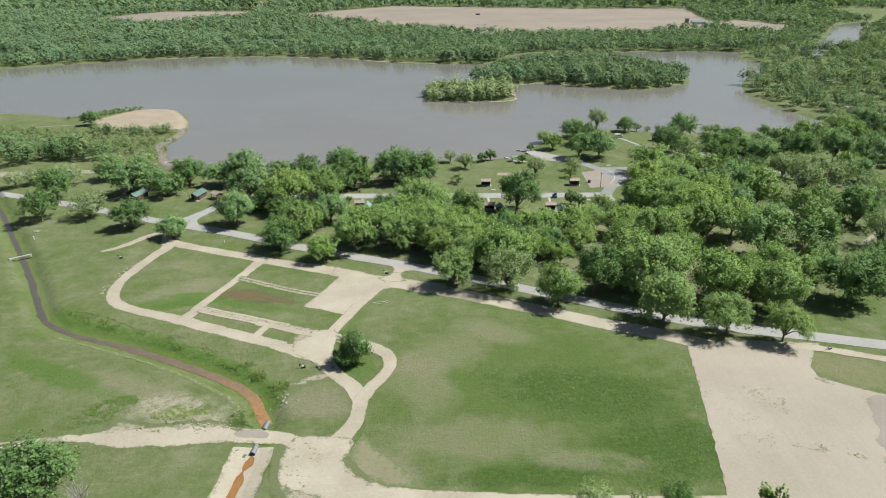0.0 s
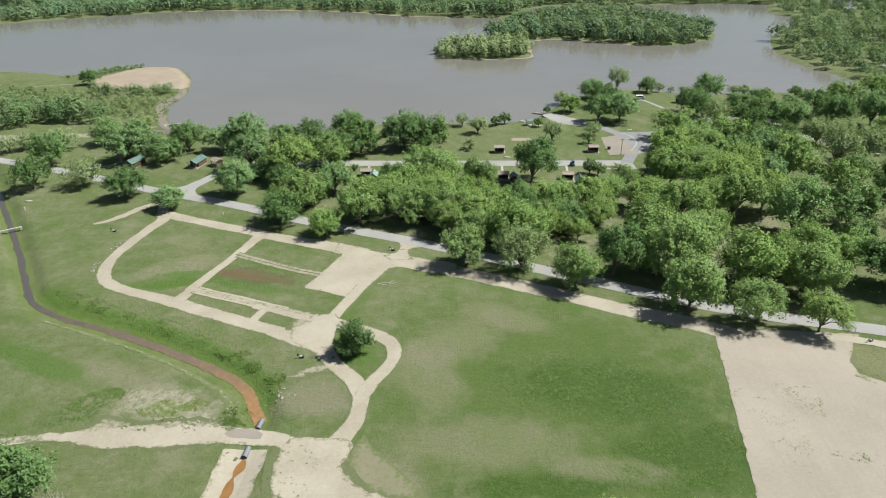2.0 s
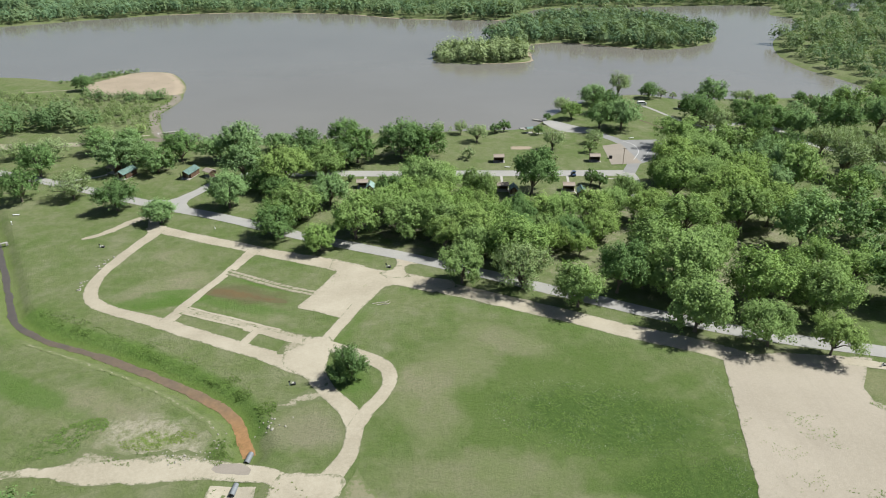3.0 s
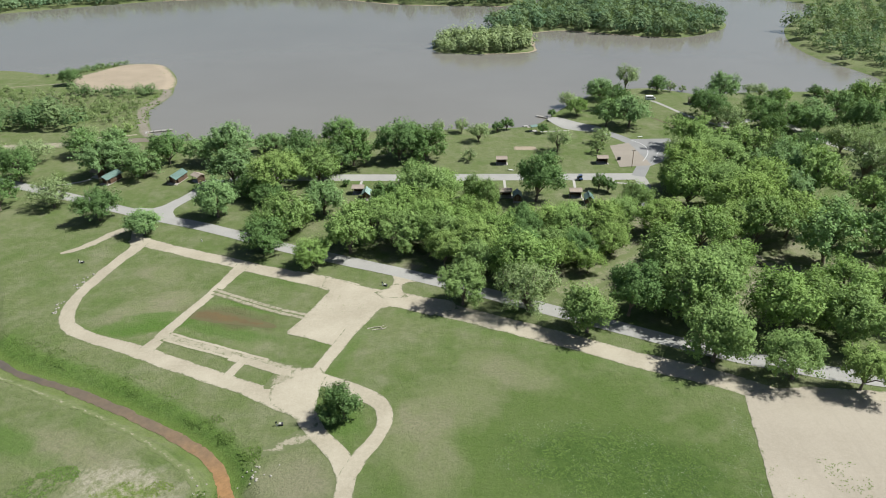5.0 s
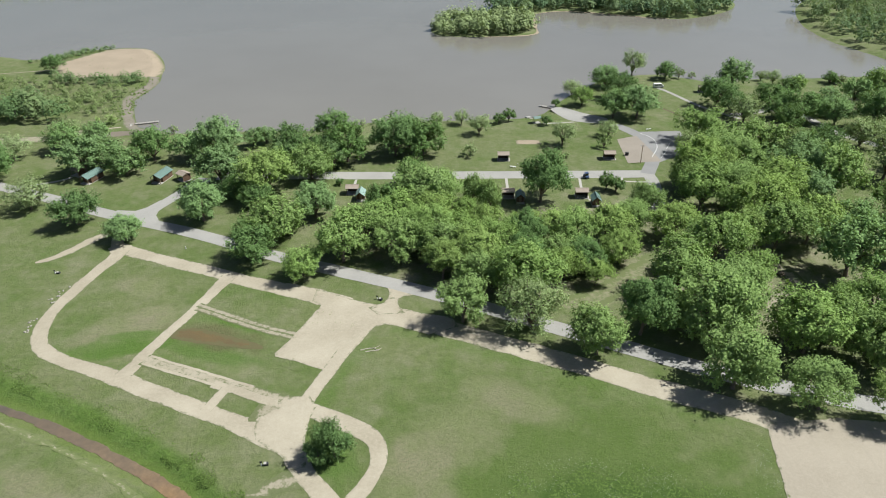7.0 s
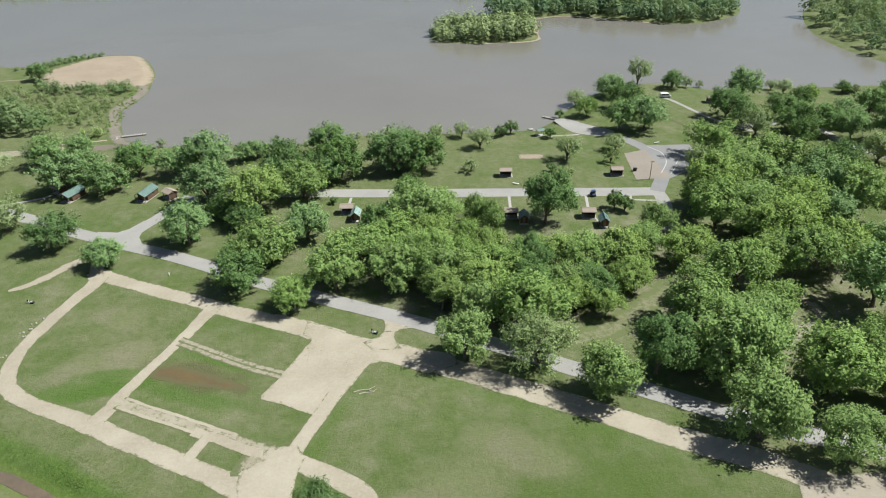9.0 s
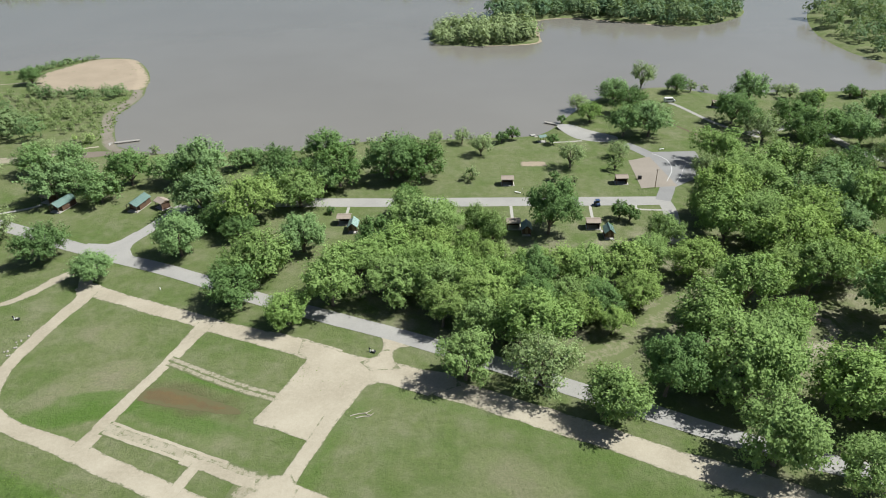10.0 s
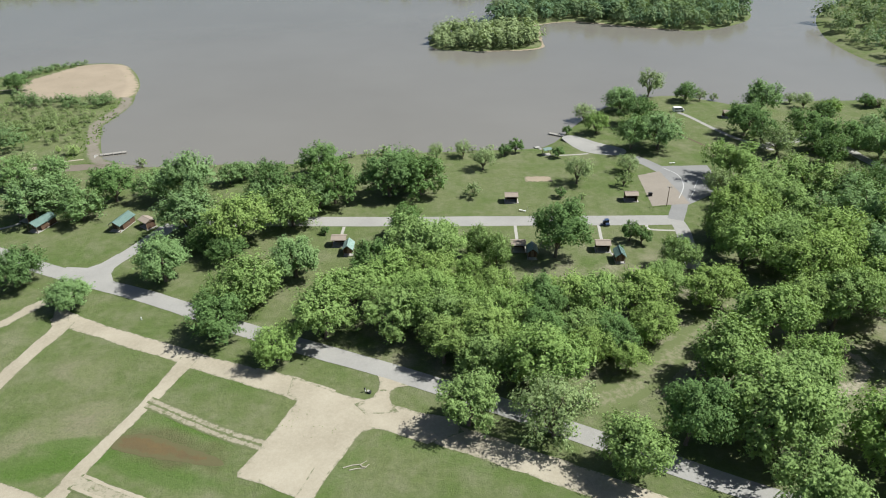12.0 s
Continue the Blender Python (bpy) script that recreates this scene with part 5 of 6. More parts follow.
for spot, count, leaf in (((74, 116, 6.5, 4.2, -55), 420, WEED), ((79, 98.4, 8, 1.3, -12), 420, WEED), ((86, 95.6, 6, 1.1, -22), 260, WEED), ((92.5, 121.2, 5, 1.1, -32), 320, WEED),
                          ((66, 108, 3, 9, 8), 200, PALE_WEED), ((62, 112, 1.6, 18, 10), 120, PALE_WEED), ((98, 110, 2, 7, 30), 160, PALE_WEED)):
    specks("lot_weeds", "sparse weeds on the bare gravel lot", "weeds", spot, count, 0.085, 35, leaf, 0.10, True)
specks("pad_weeds", "sparse grass tufts on the gravel pad", "weeds", (-27, 176, 7, 4, -20), 50, 0.085, 39, PALE_WEED, 0.13, True)
specks("yard_weeds", "sparse grass tufts on the gravel yard", "weeds", (-27, 96, 7, 7, 0), 110, 0.11, 40, PALE_WEED, 0.13, True)
specks("yard_weeds", "sparse grass tufts on loose gravel", "weeds", (-56, 107.5, 12, 2, -6), 300, 0.10, 41, WEED, 0.13, True)
for spot in ((-92, 154.5, 13, 2.6, -27), (-68, 143, 16, 3.0, -25), (-47, 130.5, 8, 3.0, -38), (-37.5, 120.5, 2.6, 4.5, -30), (-41.5, 110, 3.5, 4, 0)):
    specks("ditch_weeds", "rank green weeds along the ditch bank", "weeds", spot, 2600, 0.085, 43, WEED, 0.03)
specks("bare_weeds", "yellow-green weeds on bare gravelly ground", "weeds", (-55.5, 113, 7.5, 2.8, 8), 900, 0.13, 44, PALE_WEED, 0.04, True)
specks("meadow_weeds", "dark coarse weeds in the meadow", "weeds", (-73.5, 113.5, 8, 4, 40), 2600, 0.13, 45, WEED, 0.04, True)
specks("spit_weeds", "sparse green weeds on the sand spit", "weeds", (-178, 418, 26, 14, -10), 26, 0.3, 46, WEED, 0.12, True)
specks("bank_weeds", "tufts of green weeds on the muddy bank", "weeds", (-146, 350, 4, 40, 8), 500, 0.35, 47, WEED, 0.15)
STONE = plain("pale_limestone", (0.34, 0.32, 0.27), (0.26, 0.245, 0.21), 2.0, 0.9, 0, 0.4)
BROWN = plain("dead_brown_stalks", (0.22, 0.16, 0.10), (0.16, 0.12, 0.08), 2.0, 0.95)
specks("shore_reeds", "dry brown stalks by the swale", "weeds", (-38, 93.5, 2.2, 1.8, 0), 26, 0.16, 42, BROWN, -0.5)


def boulder(name, x, y, size, seed, label, group):
    r = np.random.default_rng(seed)
    bm = bmesh.new()
    bmesh.ops.create_icosphere(bm, subdivisions=2, radius=size)
    for v in bm.verts:
        v.co = Vector((v.co.x * 1.2, v.co.y, v.co.z * 0.65)) * (1 + 0.35 * noise.noise(v.co * (1.3 / size) + Vector((seed, 0, 0))))
    me = bpy.data.meshes.new(name)
    bm.to_mesh(me)
    bm.free()
    me.materials.append(STONE)
    ob = new(name, me)
    ob.matrix_basis = pose(x, y, float(height([x], [y])[0]) + 0.3 * size, 0, 0, float(r.uniform(0, 360)))
    return tagged(ob, label, "rock", group)


r = np.random.default_rng(51)
for k in range(26):
    boulder("rock", float(r.uniform(-54, -44)), float(r.normal(108.2, 0.8)), float(r.uniform(0.10, 0.24)), 80 + k, "pale limestone rubble beside the farm track", "rubble beside the farm track")
for k in range(9):
    boulder("rock", float(-43.5 + 0.9 * r.normal()), float(113.5 + 1.6 * r.normal()), float(r.uniform(0.10, 0.2)), 110 + k, "pale limestone rubble by the ditch", "riprap rocks by the ditch")
for k in range(16):
    boulder("rock", float(-34.6 + r.normal(0, 1.6)), float(116.6 + r.normal(0, 1.5)), float(r.uniform(0.14, 0.3)), k, "pale broken limestone rock by the ditch", "riprap rocks by the ditch")
for k in range(22):
    s = r.random()
    boulder("rock", float(-99.2 - 0.6 * math.sin(s * 3) + r.normal(0, 0.5)), float(171 + 21 * s), float(r.uniform(0.14, 0.32)), 40 + k, "pale limestone rock edging the gravel loop", "rocks beside the gravel loop")

# ---- buildings and small things ----
SHINGLE = plain("tan_shingles", (0.335, 0.280, 0.230), (0.275, 0.228, 0.185), 1.2, 0.9, 0, 0.3)
GREEN_ROOF = plain("green_metal_roofing", (0.105, 0.175, 0.150), (0.135, 0.210, 0.185), 0.8, 0.45, 0.0, 0.0, 0.5)
PALE_ROOF = plain("pale_green_metal_roofing", (0.215, 0.320, 0.280), (0.265, 0.370, 0.330), 0.8, 0.65, 0.0, 0.0, 0.5)
LOG = plain("brown_log_siding", (0.105, 0.064, 0.042), (0.15, 0.092, 0.06), 2.5, 0.8, 0, 0.4)
TIMBER = plain("weathered_timber", (0.20, 0.14, 0.09), (0.28, 0.21, 0.15), 3.0, 0.85, 0, 0.2)
CONCRETE = plain("pale_concrete", (0.40, 0.385, 0.345), (0.34, 0.325, 0.30), 1.2, 0.9, 0, 0.1)
WHITE = plain("white_paint", (0.78, 0.78, 0.76), (0.70, 0.70, 0.68), 2.0, 0.5)
STEEL = plain("galvanised_steel", (0.22, 0.24, 0.25), (0.16, 0.17, 0.18), 2.5, 0.6, 0.2, 0, 0.5)
DARK = plain("dark_plastic", (0.028, 0.030, 0.033), (0.045, 0.045, 0.048), 3.0, 0.6)
BLUE = plain("dark_blue_paint", (0.030, 0.055, 0.120), (0.040, 0.070, 0.150), 2.0, 0.35, 0, 0, 0.5)
RUBBER = plain("black_rubber", (0.022, 0.022, 0.022), (0.035, 0.034, 0.032), 4.0, 0.85)
glass = Nodes("window_glass")
GLASS = glass.done((0.03, 0.035, 0.04), 0.06, 0, 0.6)


def box(x0, y0, z0, x1, y1, z1):
    v = [(x0, y0, z0), (x1, y0, z0), (x1, y1, z0), (x0, y1, z0), (x0, y0, z1), (x1, y0, z1), (x1, y1, z1), (x0, y1, z1)]
    return v, [(0, 3, 2, 1), (4, 5, 6, 7), (0, 1, 5, 4), (1, 2, 6, 5), (2, 3, 7, 6), (3, 0, 4, 7)]


def prism(outline, axis, t0, t1):
    """An outline of two coordinates drawn out along the third axis (0 or 1)."""
    at = (lambda p, t: (t, p[0], p[1])) if axis == 0 else (lambda p, t: (p[0], t, p[1]))
    n = len(outline)
    v = [at(p, t0) for p in outline] + [at(p, t1) for p in outline]
    f = [(i, (i + 1) % n, n + (i + 1) % n, n + i) for i in range(n)] + [tuple(range(n))[::-1], tuple(range(n, 2 * n))]
    return v, f


def thing(name, x, y, turn=0.0, z=None):
    ob = new(name)
    ob.matrix_basis = pose(x, y, float(height([x], [y])[0]) if z is None else z, 0, 0, turn)
    return ob


def gable(span, rise, eave, thick=0.12):
    """The outline of two roof slopes over a span."""
    h = span / 2
    return [(-h, eave), (0, eave + rise), (h, eave), (h, eave + thick), (0, eave + rise + thick), (-h, eave + thick)]


def picnic_shelter(x, y, turn=0.0, w=4.4, d=3.7, label="open picnic shelter with tan shingled roof on concrete"):
    t = thing("picnic_shelter", x, y, turn)
    part("slab", *box(-w / 2 + 0.1, -d / 2 + 0.1, -0.1, w / 2 + 0.2, d / 2 - 0.1, 0.12), CONCRETE, t, "pale concrete slab")
    for px in (-1, 1):
        for py in (-1, 1):
            cx, cy = px * (w / 2 - 0.45), py * (d / 2 - 0.45)
            part("post", *box(cx - 0.09, cy - 0.09, 0.12, cx + 0.09, cy + 0.09, 2.25), TIMBER, t)
    for py in (-1, 1):
        cy = py * (d / 2 - 0.45)
        part("beam", *box(-w / 2 + 0.2, cy - 0.07, 2.25, w / 2 - 0.2, cy + 0.07, 2.42), TIMBER, t)
    roof = part("roof", *prism(gable(d, 0.75, 2.3), 0, -w / 2, w / 2), SHINGLE, t, "tan shingled roof")
    part("ridge_cap", *box(-w / 2, -0.12, 3.15, w / 2, 0.12, 3.21), SHINGLE, roof)
    for px in (-1, 1):
        part("gable_board", *prism([(-d / 2 + 0.35, 2.42), (d / 2 - 0.35, 2.42), (0, 2.95)], 0, px * (w / 2 - 0.2) - 0.03, px * (w / 2 - 0.2) + 0.03), TIMBER, t)
    # two walls added to keep sun off the slab, so the inside stays dark
    part("back_wall", *box(-w / 2 + 0.4, d / 2 - 0.5, 0.12, w / 2 - 0.4, d / 2 - 0.4, 2.25), LOG, t, "dark timber back wall")
    part("side_wall", *box(w / 2 - 0.5, -d / 2 + 0.6, 0.12, w / 2 - 0.4, d / 2 - 0.5, 2.25), LOG, t, "dark timber side wall")
    return tagged(t, label, "picnic shelter", "picnic shelters")


for x, y, turn in ((21.6, 275.8, 0), (60.4, 276.0, 0), (20.9, 244.2, 0), (44.9, 243.9, -2), (-30.5, 248.0, 0), (-91, 260.2, -38), (-130.5, 265, -22), (120, 355.5, -5), (189, 368, -5)):
    picnic_shelter(x, y, turn)


def cabin(x, y, turn, w=3.2, length=5.0, porch=0.0, roofing=None, label=""):
    """A small log cabin: its ridge runs away from its gabled front."""
    roofing = roofing or GREEN_ROOF
    t = thing("cabin", x, y, turn)
    h, eave, rise = length / 2, 2.35, 1.05
    front = -h + porch
    part("floor_slab", *box(-w / 2 - 0.1, -h - 0.2, -0.1, w / 2 + 0.1, h + 0.1, 0.15), CONCRETE, t)
    for px in (-1, 1):
        part("side_wall", *box(min(px * w / 2, px * (w / 2 - 0.15)), front, 0.15, max(px * w / 2, px * (w / 2 - 0.15)), h, eave + 0.02), LOG, t)
    gab = [(-w / 2, 0.15), (w / 2, 0.15), (w / 2, eave), (0, eave + rise - 0.12), (-w / 2, eave)]
    part("back_wall", *prism(gab, 1, h - 0.15, h), LOG, t)
    face = part("front_wall", *prism(gab, 1, front, front + 0.15), LOG, t)
    door = part("door", *box(-0.45, front - 0.05, 0.15, 0.45, front - 0.005, 2.15), TIMBER, t, "plain timber door")
    part("handle", *box(0.3, front - 0.09, 1.1, 0.36, front - 0.05, 1.16), STEEL, door)
    for px in (-1, 1):
        win = part("window", *box(px * w / 2 - 0.03, front + (h - front) * 0.45, 1.1, px * w / 2 + 0.03, front + (h - front) * 0.45 + 0.9, 1.9), TIMBER, t)
        part("pane", *box(px * w / 2 - 0.036, front + (h - front) * 0.45 + 0.08, 1.18, px * w / 2 + 0.036, front + (h - front) * 0.45 + 0.82, 1.82), GLASS, win)
    over = 0.35
    roof = part("roof", *prism(gable(w + 2 * over, rise * (w + 2 * over) / w, eave - rise * 2 * over / w, 0.08), 1, -h - over, h + over), roofing, t, "ribbed green metal roof")
    slope = rise / (w / 2)
    for px in (-1, 1):
        for k in range(int(length / 0.6) + 1):
            yy = -h - over + 0.1 + k * 0.6
            a0, a1 = px * 0.05, px * (w / 2 + over)
            z0, z1 = eave + rise + 0.09 - abs(a0) * slope, eave + rise + 0.09 - abs(a1) * slope
            v = [(a0, yy, z0 - 0.03), (a1, yy, z1 - 0.03), (a1, yy + 0.05, z1 - 0.03), (a0, yy + 0.05, z0 - 0.03), (a0, yy, z0 + 0.03), (a1, yy, z1 + 0.03), (a1, yy + 0.05, z1 + 0.03), (a0, yy + 0.05, z0 + 0.03)]
            part("rib", v, box(0, 0, 0, 1, 1, 1)[1], roofing, roof)
    part("ridge_cap", *box(-0.14, -h - over, eave + rise + 0.07, 0.14, h + over, eave + rise + 0.13), roofing, roof)
    if porch:
        for px in (-1, 1):
            part("porch_post", *box(px * (w / 2 - 0.1) - 0.08, -h, 0.15, px * (w / 2 - 0.1) + 0.08, -h + 0.16, eave), TIMBER, t)
        part("porch_rail", *box(-w / 2 + 0.1, -h + 0.04, 0.9, -0.6, -h + 0.1, 0.98), TIMBER, t)
        part("porch_rail", *box(0.6, -h + 0.04, 0.9, w / 2 - 0.1, -h + 0.1, 0.98), TIMBER, t)
    return tagged(t, label, "cabin", "park cabins")


cabin(48.5, 238.2, -2, 2.5, 4.0, 1.0, None, "small brown log cabin with green metal roof")
cabin(24.6, 240.8, -2, 2.5, 4.0, 1.0, None, "small log cabin with green roof under a tree")
cabin(-27.2, 243.4, -1, 2.5, 4.2, 1.4, PALE_ROOF, "small dark cabin with pale green metal roof")
cabin(-123.6, 260.4, -17, 3.6, 7.6, 1.6, None, "long brown log cabin with green metal roof")
cabin(-98.9, 260.4, -12, 3.6, 7.6, 1.6, None, "long brown log cabin with green metal roof")

# paths to the shelters and cabins
for name, pts, w in (("footpath", [(-30.6, 259), (-30.8, 249.8)], 0.9), ("footpath", [(-2.8, 259), (-2.8, 253)], 0.8), ("footpath", [(21.5, 259), (21.2, 246)], 0.9), ("footpath", [(46.8, 258.9), (45.6, 245.8)], 0.9),
                     ("footpath", [(61.9, 260), (61.6, 256), (69.9, 255)], 0.9), ("footpath", [(47, 241.8), (48.4, 240)], 0.8), ("footpath", [(-84, 259.5), (-87.6, 259.3)], 1.2), ("footpath", [(-132, 263), (-136, 259.5), (-150, 253)], 1.2),
                     ("footpath", [(41, 314.5), (48, 315), (54, 316)], 0.9)):
    strip(name, pts, w, CONCRETE, 0.025, "narrow pale concrete footpath", "path", ragged=0.04, rows=3)
patch("parking_bay", [(-89.5, 253.5), (-84, 252), (-81.5, 260.5), (-86.5, 262)], ASPHALT, 0.1, "small grey paved parking bay by the cabins", "parking lot", rounded=False, ragged=0.1)
strip("trench", [(92, 338), (93.4, 336), (99, 325), (104.7, 313.7), (107, 309)], 1.3, EARTH, 0.025, "line of dark turned earth across grass", "ground", ragged=0.3)
patch("worn_gravel", [(-36, 122.6), (-32.1, 126), (-28.2, 128.8), (-24.6, 128.5), (-24.2, 125.4), (-28, 124), (-32.5, 122)], PATCHY, 0.02, "worn gravel edge beside the turning loop", "ground", ragged=0.5, band=1.0)
patch("road_repair", [(-42, 106.2), (-37, 106.4), (-35, 105), (-35.2, 103.9), (-41.5, 104.2)], LOT_GREY, 0.048, "grey patch on the track above the culvert", "road", ragged=0.3)


def wheel(parent, x, y, rad, wide):
    k = 14
    ring = [(math.cos(i * 2 * math.pi / k) * rad, math.sin(i * 2 * math.pi / k) * rad + rad) for i in range(k)]
    w = part("wheel", *prism(ring, 0, x - wide / 2, x + wide / 2), RUBBER, parent)
    w.location.y = y
    hub = [(p * 0.55, (q - rad) * 0.55 + rad) for p, q in ring]
    part("rim", *prism(hub, 0, x - wide / 2 - 0.01, x + wide / 2 + 0.01), STEEL, w)


def utility_cart(x, y, turn):
    t = thing("utility_cart", x, y, turn, 0.06)
    part("chassis", *box(-0.6, -1.25, 0.32, 0.6, 1.25, 0.5), DARK, t)
    part("hood", *prism([(-1.25, 0.5), (-0.45, 0.5), (-0.5, 1.0), (-1.15, 0.82)], 0, -0.58, 0.58), BLUE, t, "dark blue hood")
    part("cargo_bed", *box(-0.62, 0.35, 0.5, 0.62, 1.28, 0.95), BLUE, t, "dark blue cargo bed")
    part("seat", *box(-0.55, -0.3, 0.5, 0.55, 0.2, 0.85), DARK, t)
    part("backrest", *box(-0.55, 0.16, 0.85, 0.55, 0.28, 1.3), DARK, t)
    for px in (-0.56, 0.56):
        for py in (-0.5, 0.3):
            part("roof_post", *box(px - 0.03, py - 0.03, 0.85, px + 0.03, py + 0.03, 1.85), DARK, t)
        for py in (-0.85, 0.85):
            wheel(t, px, py, 0.3, 0.22)
    part("roof", *box(-0.66, -0.75, 1.85, 0.66, 0.5, 1.93), BLUE, t, "dark blue roof")
    part("windscreen", *prism([(-0.56, 1.0), (-0.5, 1.84), (-0.48, 1.84), (-0.54, 1.0)], 0, -0.52, 0.52), GLASS, t)
    return tagged(t, "small dark blue utility cart parked on the road", "cart")


utility_cart(49.1, 258.9, 12)


def white_van(x, y, turn):
    t = thing("van", x, y, turn)
    side = [(-2.4, 0.4), (2.4, 0.4), (2.45, 1.0), (1.75, 1.15), (1.3, 2.0), (-2.35, 2.05), (-2.45, 1.2)]
    ob = part("body", *prism(side, 1, -0.95, 0.95), WHITE, t, "white painted body")
    for py in (-0.96, 0.96):
        part("window", *prism([(-2.0, 1.25), (1.45, 1.25), (1.15, 1.85), (-2.0, 1.85)], 1, py - 0.01, py + 0.01), GLASS, t)
    part("windscreen", *prism([(1.7, 1.2), (1.32, 1.95), (1.36, 1.97), (1.76, 1.22)], 1, -0.8, 0.8), GLASS, t)
    for px in (-1.5, 1.5):
        for py in (-0.85, 0.85):
            w = part("wheel", *prism([(px + math.cos(i * 0.4488) * 0.34, 0.34 + math.sin(i * 0.4488) * 0.34) for i in range(14)], 1, py - 0.12, py + 0.12), RUBBER, t)
            part("rim", *prism([(px + math.cos(i * 0.4488) * 0.19, 0.34 + math.sin(i * 0.4488) * 0.19) for i in range(14)], 1, py - 0.13, py + 0.13), STEEL, w)
    return tagged(t, "white van parked by the lakeside trees", "van")


white_van(101.5, 363.3, 4)


DOCK_WOOD = plain("bleached_dock_timber", (0.33, 0.31, 0.28), (0.26, 0.245, 0.22), 2.0, 0.85, 0, 0.2)


def dock(x, y, turn, length, width, label, gang=0.0):
    t = thing("dock", x, y, turn, -1.0)
    n = max(int(length / 0.6), 2)
    for k in range(n):
        part("plank", *box(-width / 2, k * length / n, 0.42, width / 2, (k + 0.93) * length / n, 0.48), DOCK_WOOD if not gang else CONCRETE, t)
    for px in (-1, 1):
        part("stringer", *box(px * (width / 2 - 0.1) - 0.05, 0, 0.22, px * (width / 2 - 0.1) + 0.05, length, 0.42), DOCK_WOOD, t)
        for k in range(3):
            yy = length * (0.15 + 0.35 * k)
            part("pile", *tube([(px * width / 2, yy, -2.0), (px * width / 2, yy, 0.9)], [0.09, 0.08], 6), DOCK_WOOD, t)
    return tagged(t, label, "dock", "docks on the lake")


dock(-133.5, 311, 2, 9.5, 1.2, "pale gangway down to the lake dock", 1.0)
dock(-132.5, 320.4, -71, 9.5, 1.8, "grey timber fishing dock on the lake")
dock(49.5, 335.5, 57, 8.5, 1.6, "dark timber boat dock beside the ramp")
dock(38.5, 318.5, 22, 5.5, 1.3, "short timber dock by the shore")
PAINT = plain("worn_white_paint", (0.50, 0.50, 0.48), (0.36, 0.36, 0.35), 2.0, 0.8)
for pts in ([(76.5, 277), (81, 287), (81.5, 296), (78, 302)], [(79.5, 276), (83.5, 283)], [(84, 285), (87, 291)]):
    strip("painted_line", pts, 0.28, PAINT, 0.052, "worn white painted line on the parking area", "road marking", ragged=0.03, rows=3)
# a small boat lift float at the end of the short dock
t = thing("pontoon_float", 35.8, 324.6, 20, -1.0)
part("deck", *box(-1.0, -0.7, 0.3, 1.0, 0.7, 0.42), CONCRETE, t)
for px in (-0.8, 0.8):
    part("pontoon", *tube([(px, -1.1, 0.1), (px, 1.1, 0.1)], [0.28, 0.28], 8), STEEL, t)
tagged(t, "small pale float moored at the short dock", "float")
t = thing("dock_kiosk", 38.2, 315.4, 20)
part("slab", *box(-1.5, -1.2, -0.1, 1.5, 1.2, 0.1), CONCRETE, t)
for px in (-1.2, 1.2):
    for py in (-0.9, 0.9):
        part("post", *box(px - 0.07, py - 0.07, 0.1, px + 0.07, py + 0.07, 2.2), TIMBER, t)
part("roof", *prism(gable(2.8, 0.6, 2.2, 0.08), 0, -1.7, 1.7), GREEN_ROOF, t, "green metal roof")
tagged(t, "small open kiosk with green metal roof by the shore", "kiosk")


def lamp_pole(x, y):
    t = thing("light_pole", x, y)
    part("pole", *tube([(0, 0, -0.2), (0, 0, 3.5), (0, 0, 6.9)], [0.14, 0.12, 0.09], 8), TIMBER, t)
    part("crossarm", *box(-0.7, -0.06, 6.55, 0.7, 0.06, 6.68), TIMBER, t)
    for px in (-0.6, 0.6):
        part("lamp_head", *box(px - 0.16, -0.3, 6.68, px + 0.16, 0.12, 6.8), STEEL, t, "grey metal lamp head")
    return tagged(t, "tall timber light pole beside the parking area", "light pole")


lamp_pole(70.9, 271.4)
t = thing("trash_bin", 67.6, 279.0)
part("bin_body", *box(-0.55, -0.45, 0.02, 0.55, 0.45, 1.05), DARK, t)
part("lid", *prism([(-0.5, 1.05), (0.5, 1.05), (0.5, 1.12), (-0.5, 1.28)], 0, -0.6, 0.6), DARK, t)
tagged(t, "dark lidded trash bin beside the gravel area", "trash bin")


def pedestal(x, y, turn):
    """A campsite hook-up: a white post with its box, and a low dark cover beside it."""
    t = thing("utility_pedestal", x, y, turn)
    part("post", *box(-0.12, -0.1, -0.05, 0.12, 0.1, 1.0), WHITE, t, "white post")
    part("meter_box", *box(-0.2, -0.16, 0.75, 0.2, -0.1, 1.2), DARK, t)
    cover = part("cover", *box(0.5, -0.35, -0.05, 1.3, 0.35, 0.45), DARK, t)
    part("cover_lid", *box(0.45, -0.3, 0.45, 0.95, 0.3, 0.53), CONCRETE, cover)
    return tagged(t, "white campsite utility post with dark box", "utility post", "campsite utility posts")


for x, y, turn in ((-16.6, 184.8, -20), (-33.2, 130.2, 10), (-105.6, 198.2, 0), (98, 136.4, 30)):
    pedestal(x, y, turn)
t = thing("footbridge", -139.0, 199.9, 37, 0.0)
part("deck", *box(-3.3, -0.35, 0.02, 3.3, 0.35, 0.2), CONCRETE, t)
for px in (-3.0, 3.0):
    part("footing", *box(px - 0.35, -0.5, -0.7, px + 0.35, 0.5, 0.02), CONCRETE, t)
tagged(t, "pale concrete slab footbridge over the ditch", "footbridge")


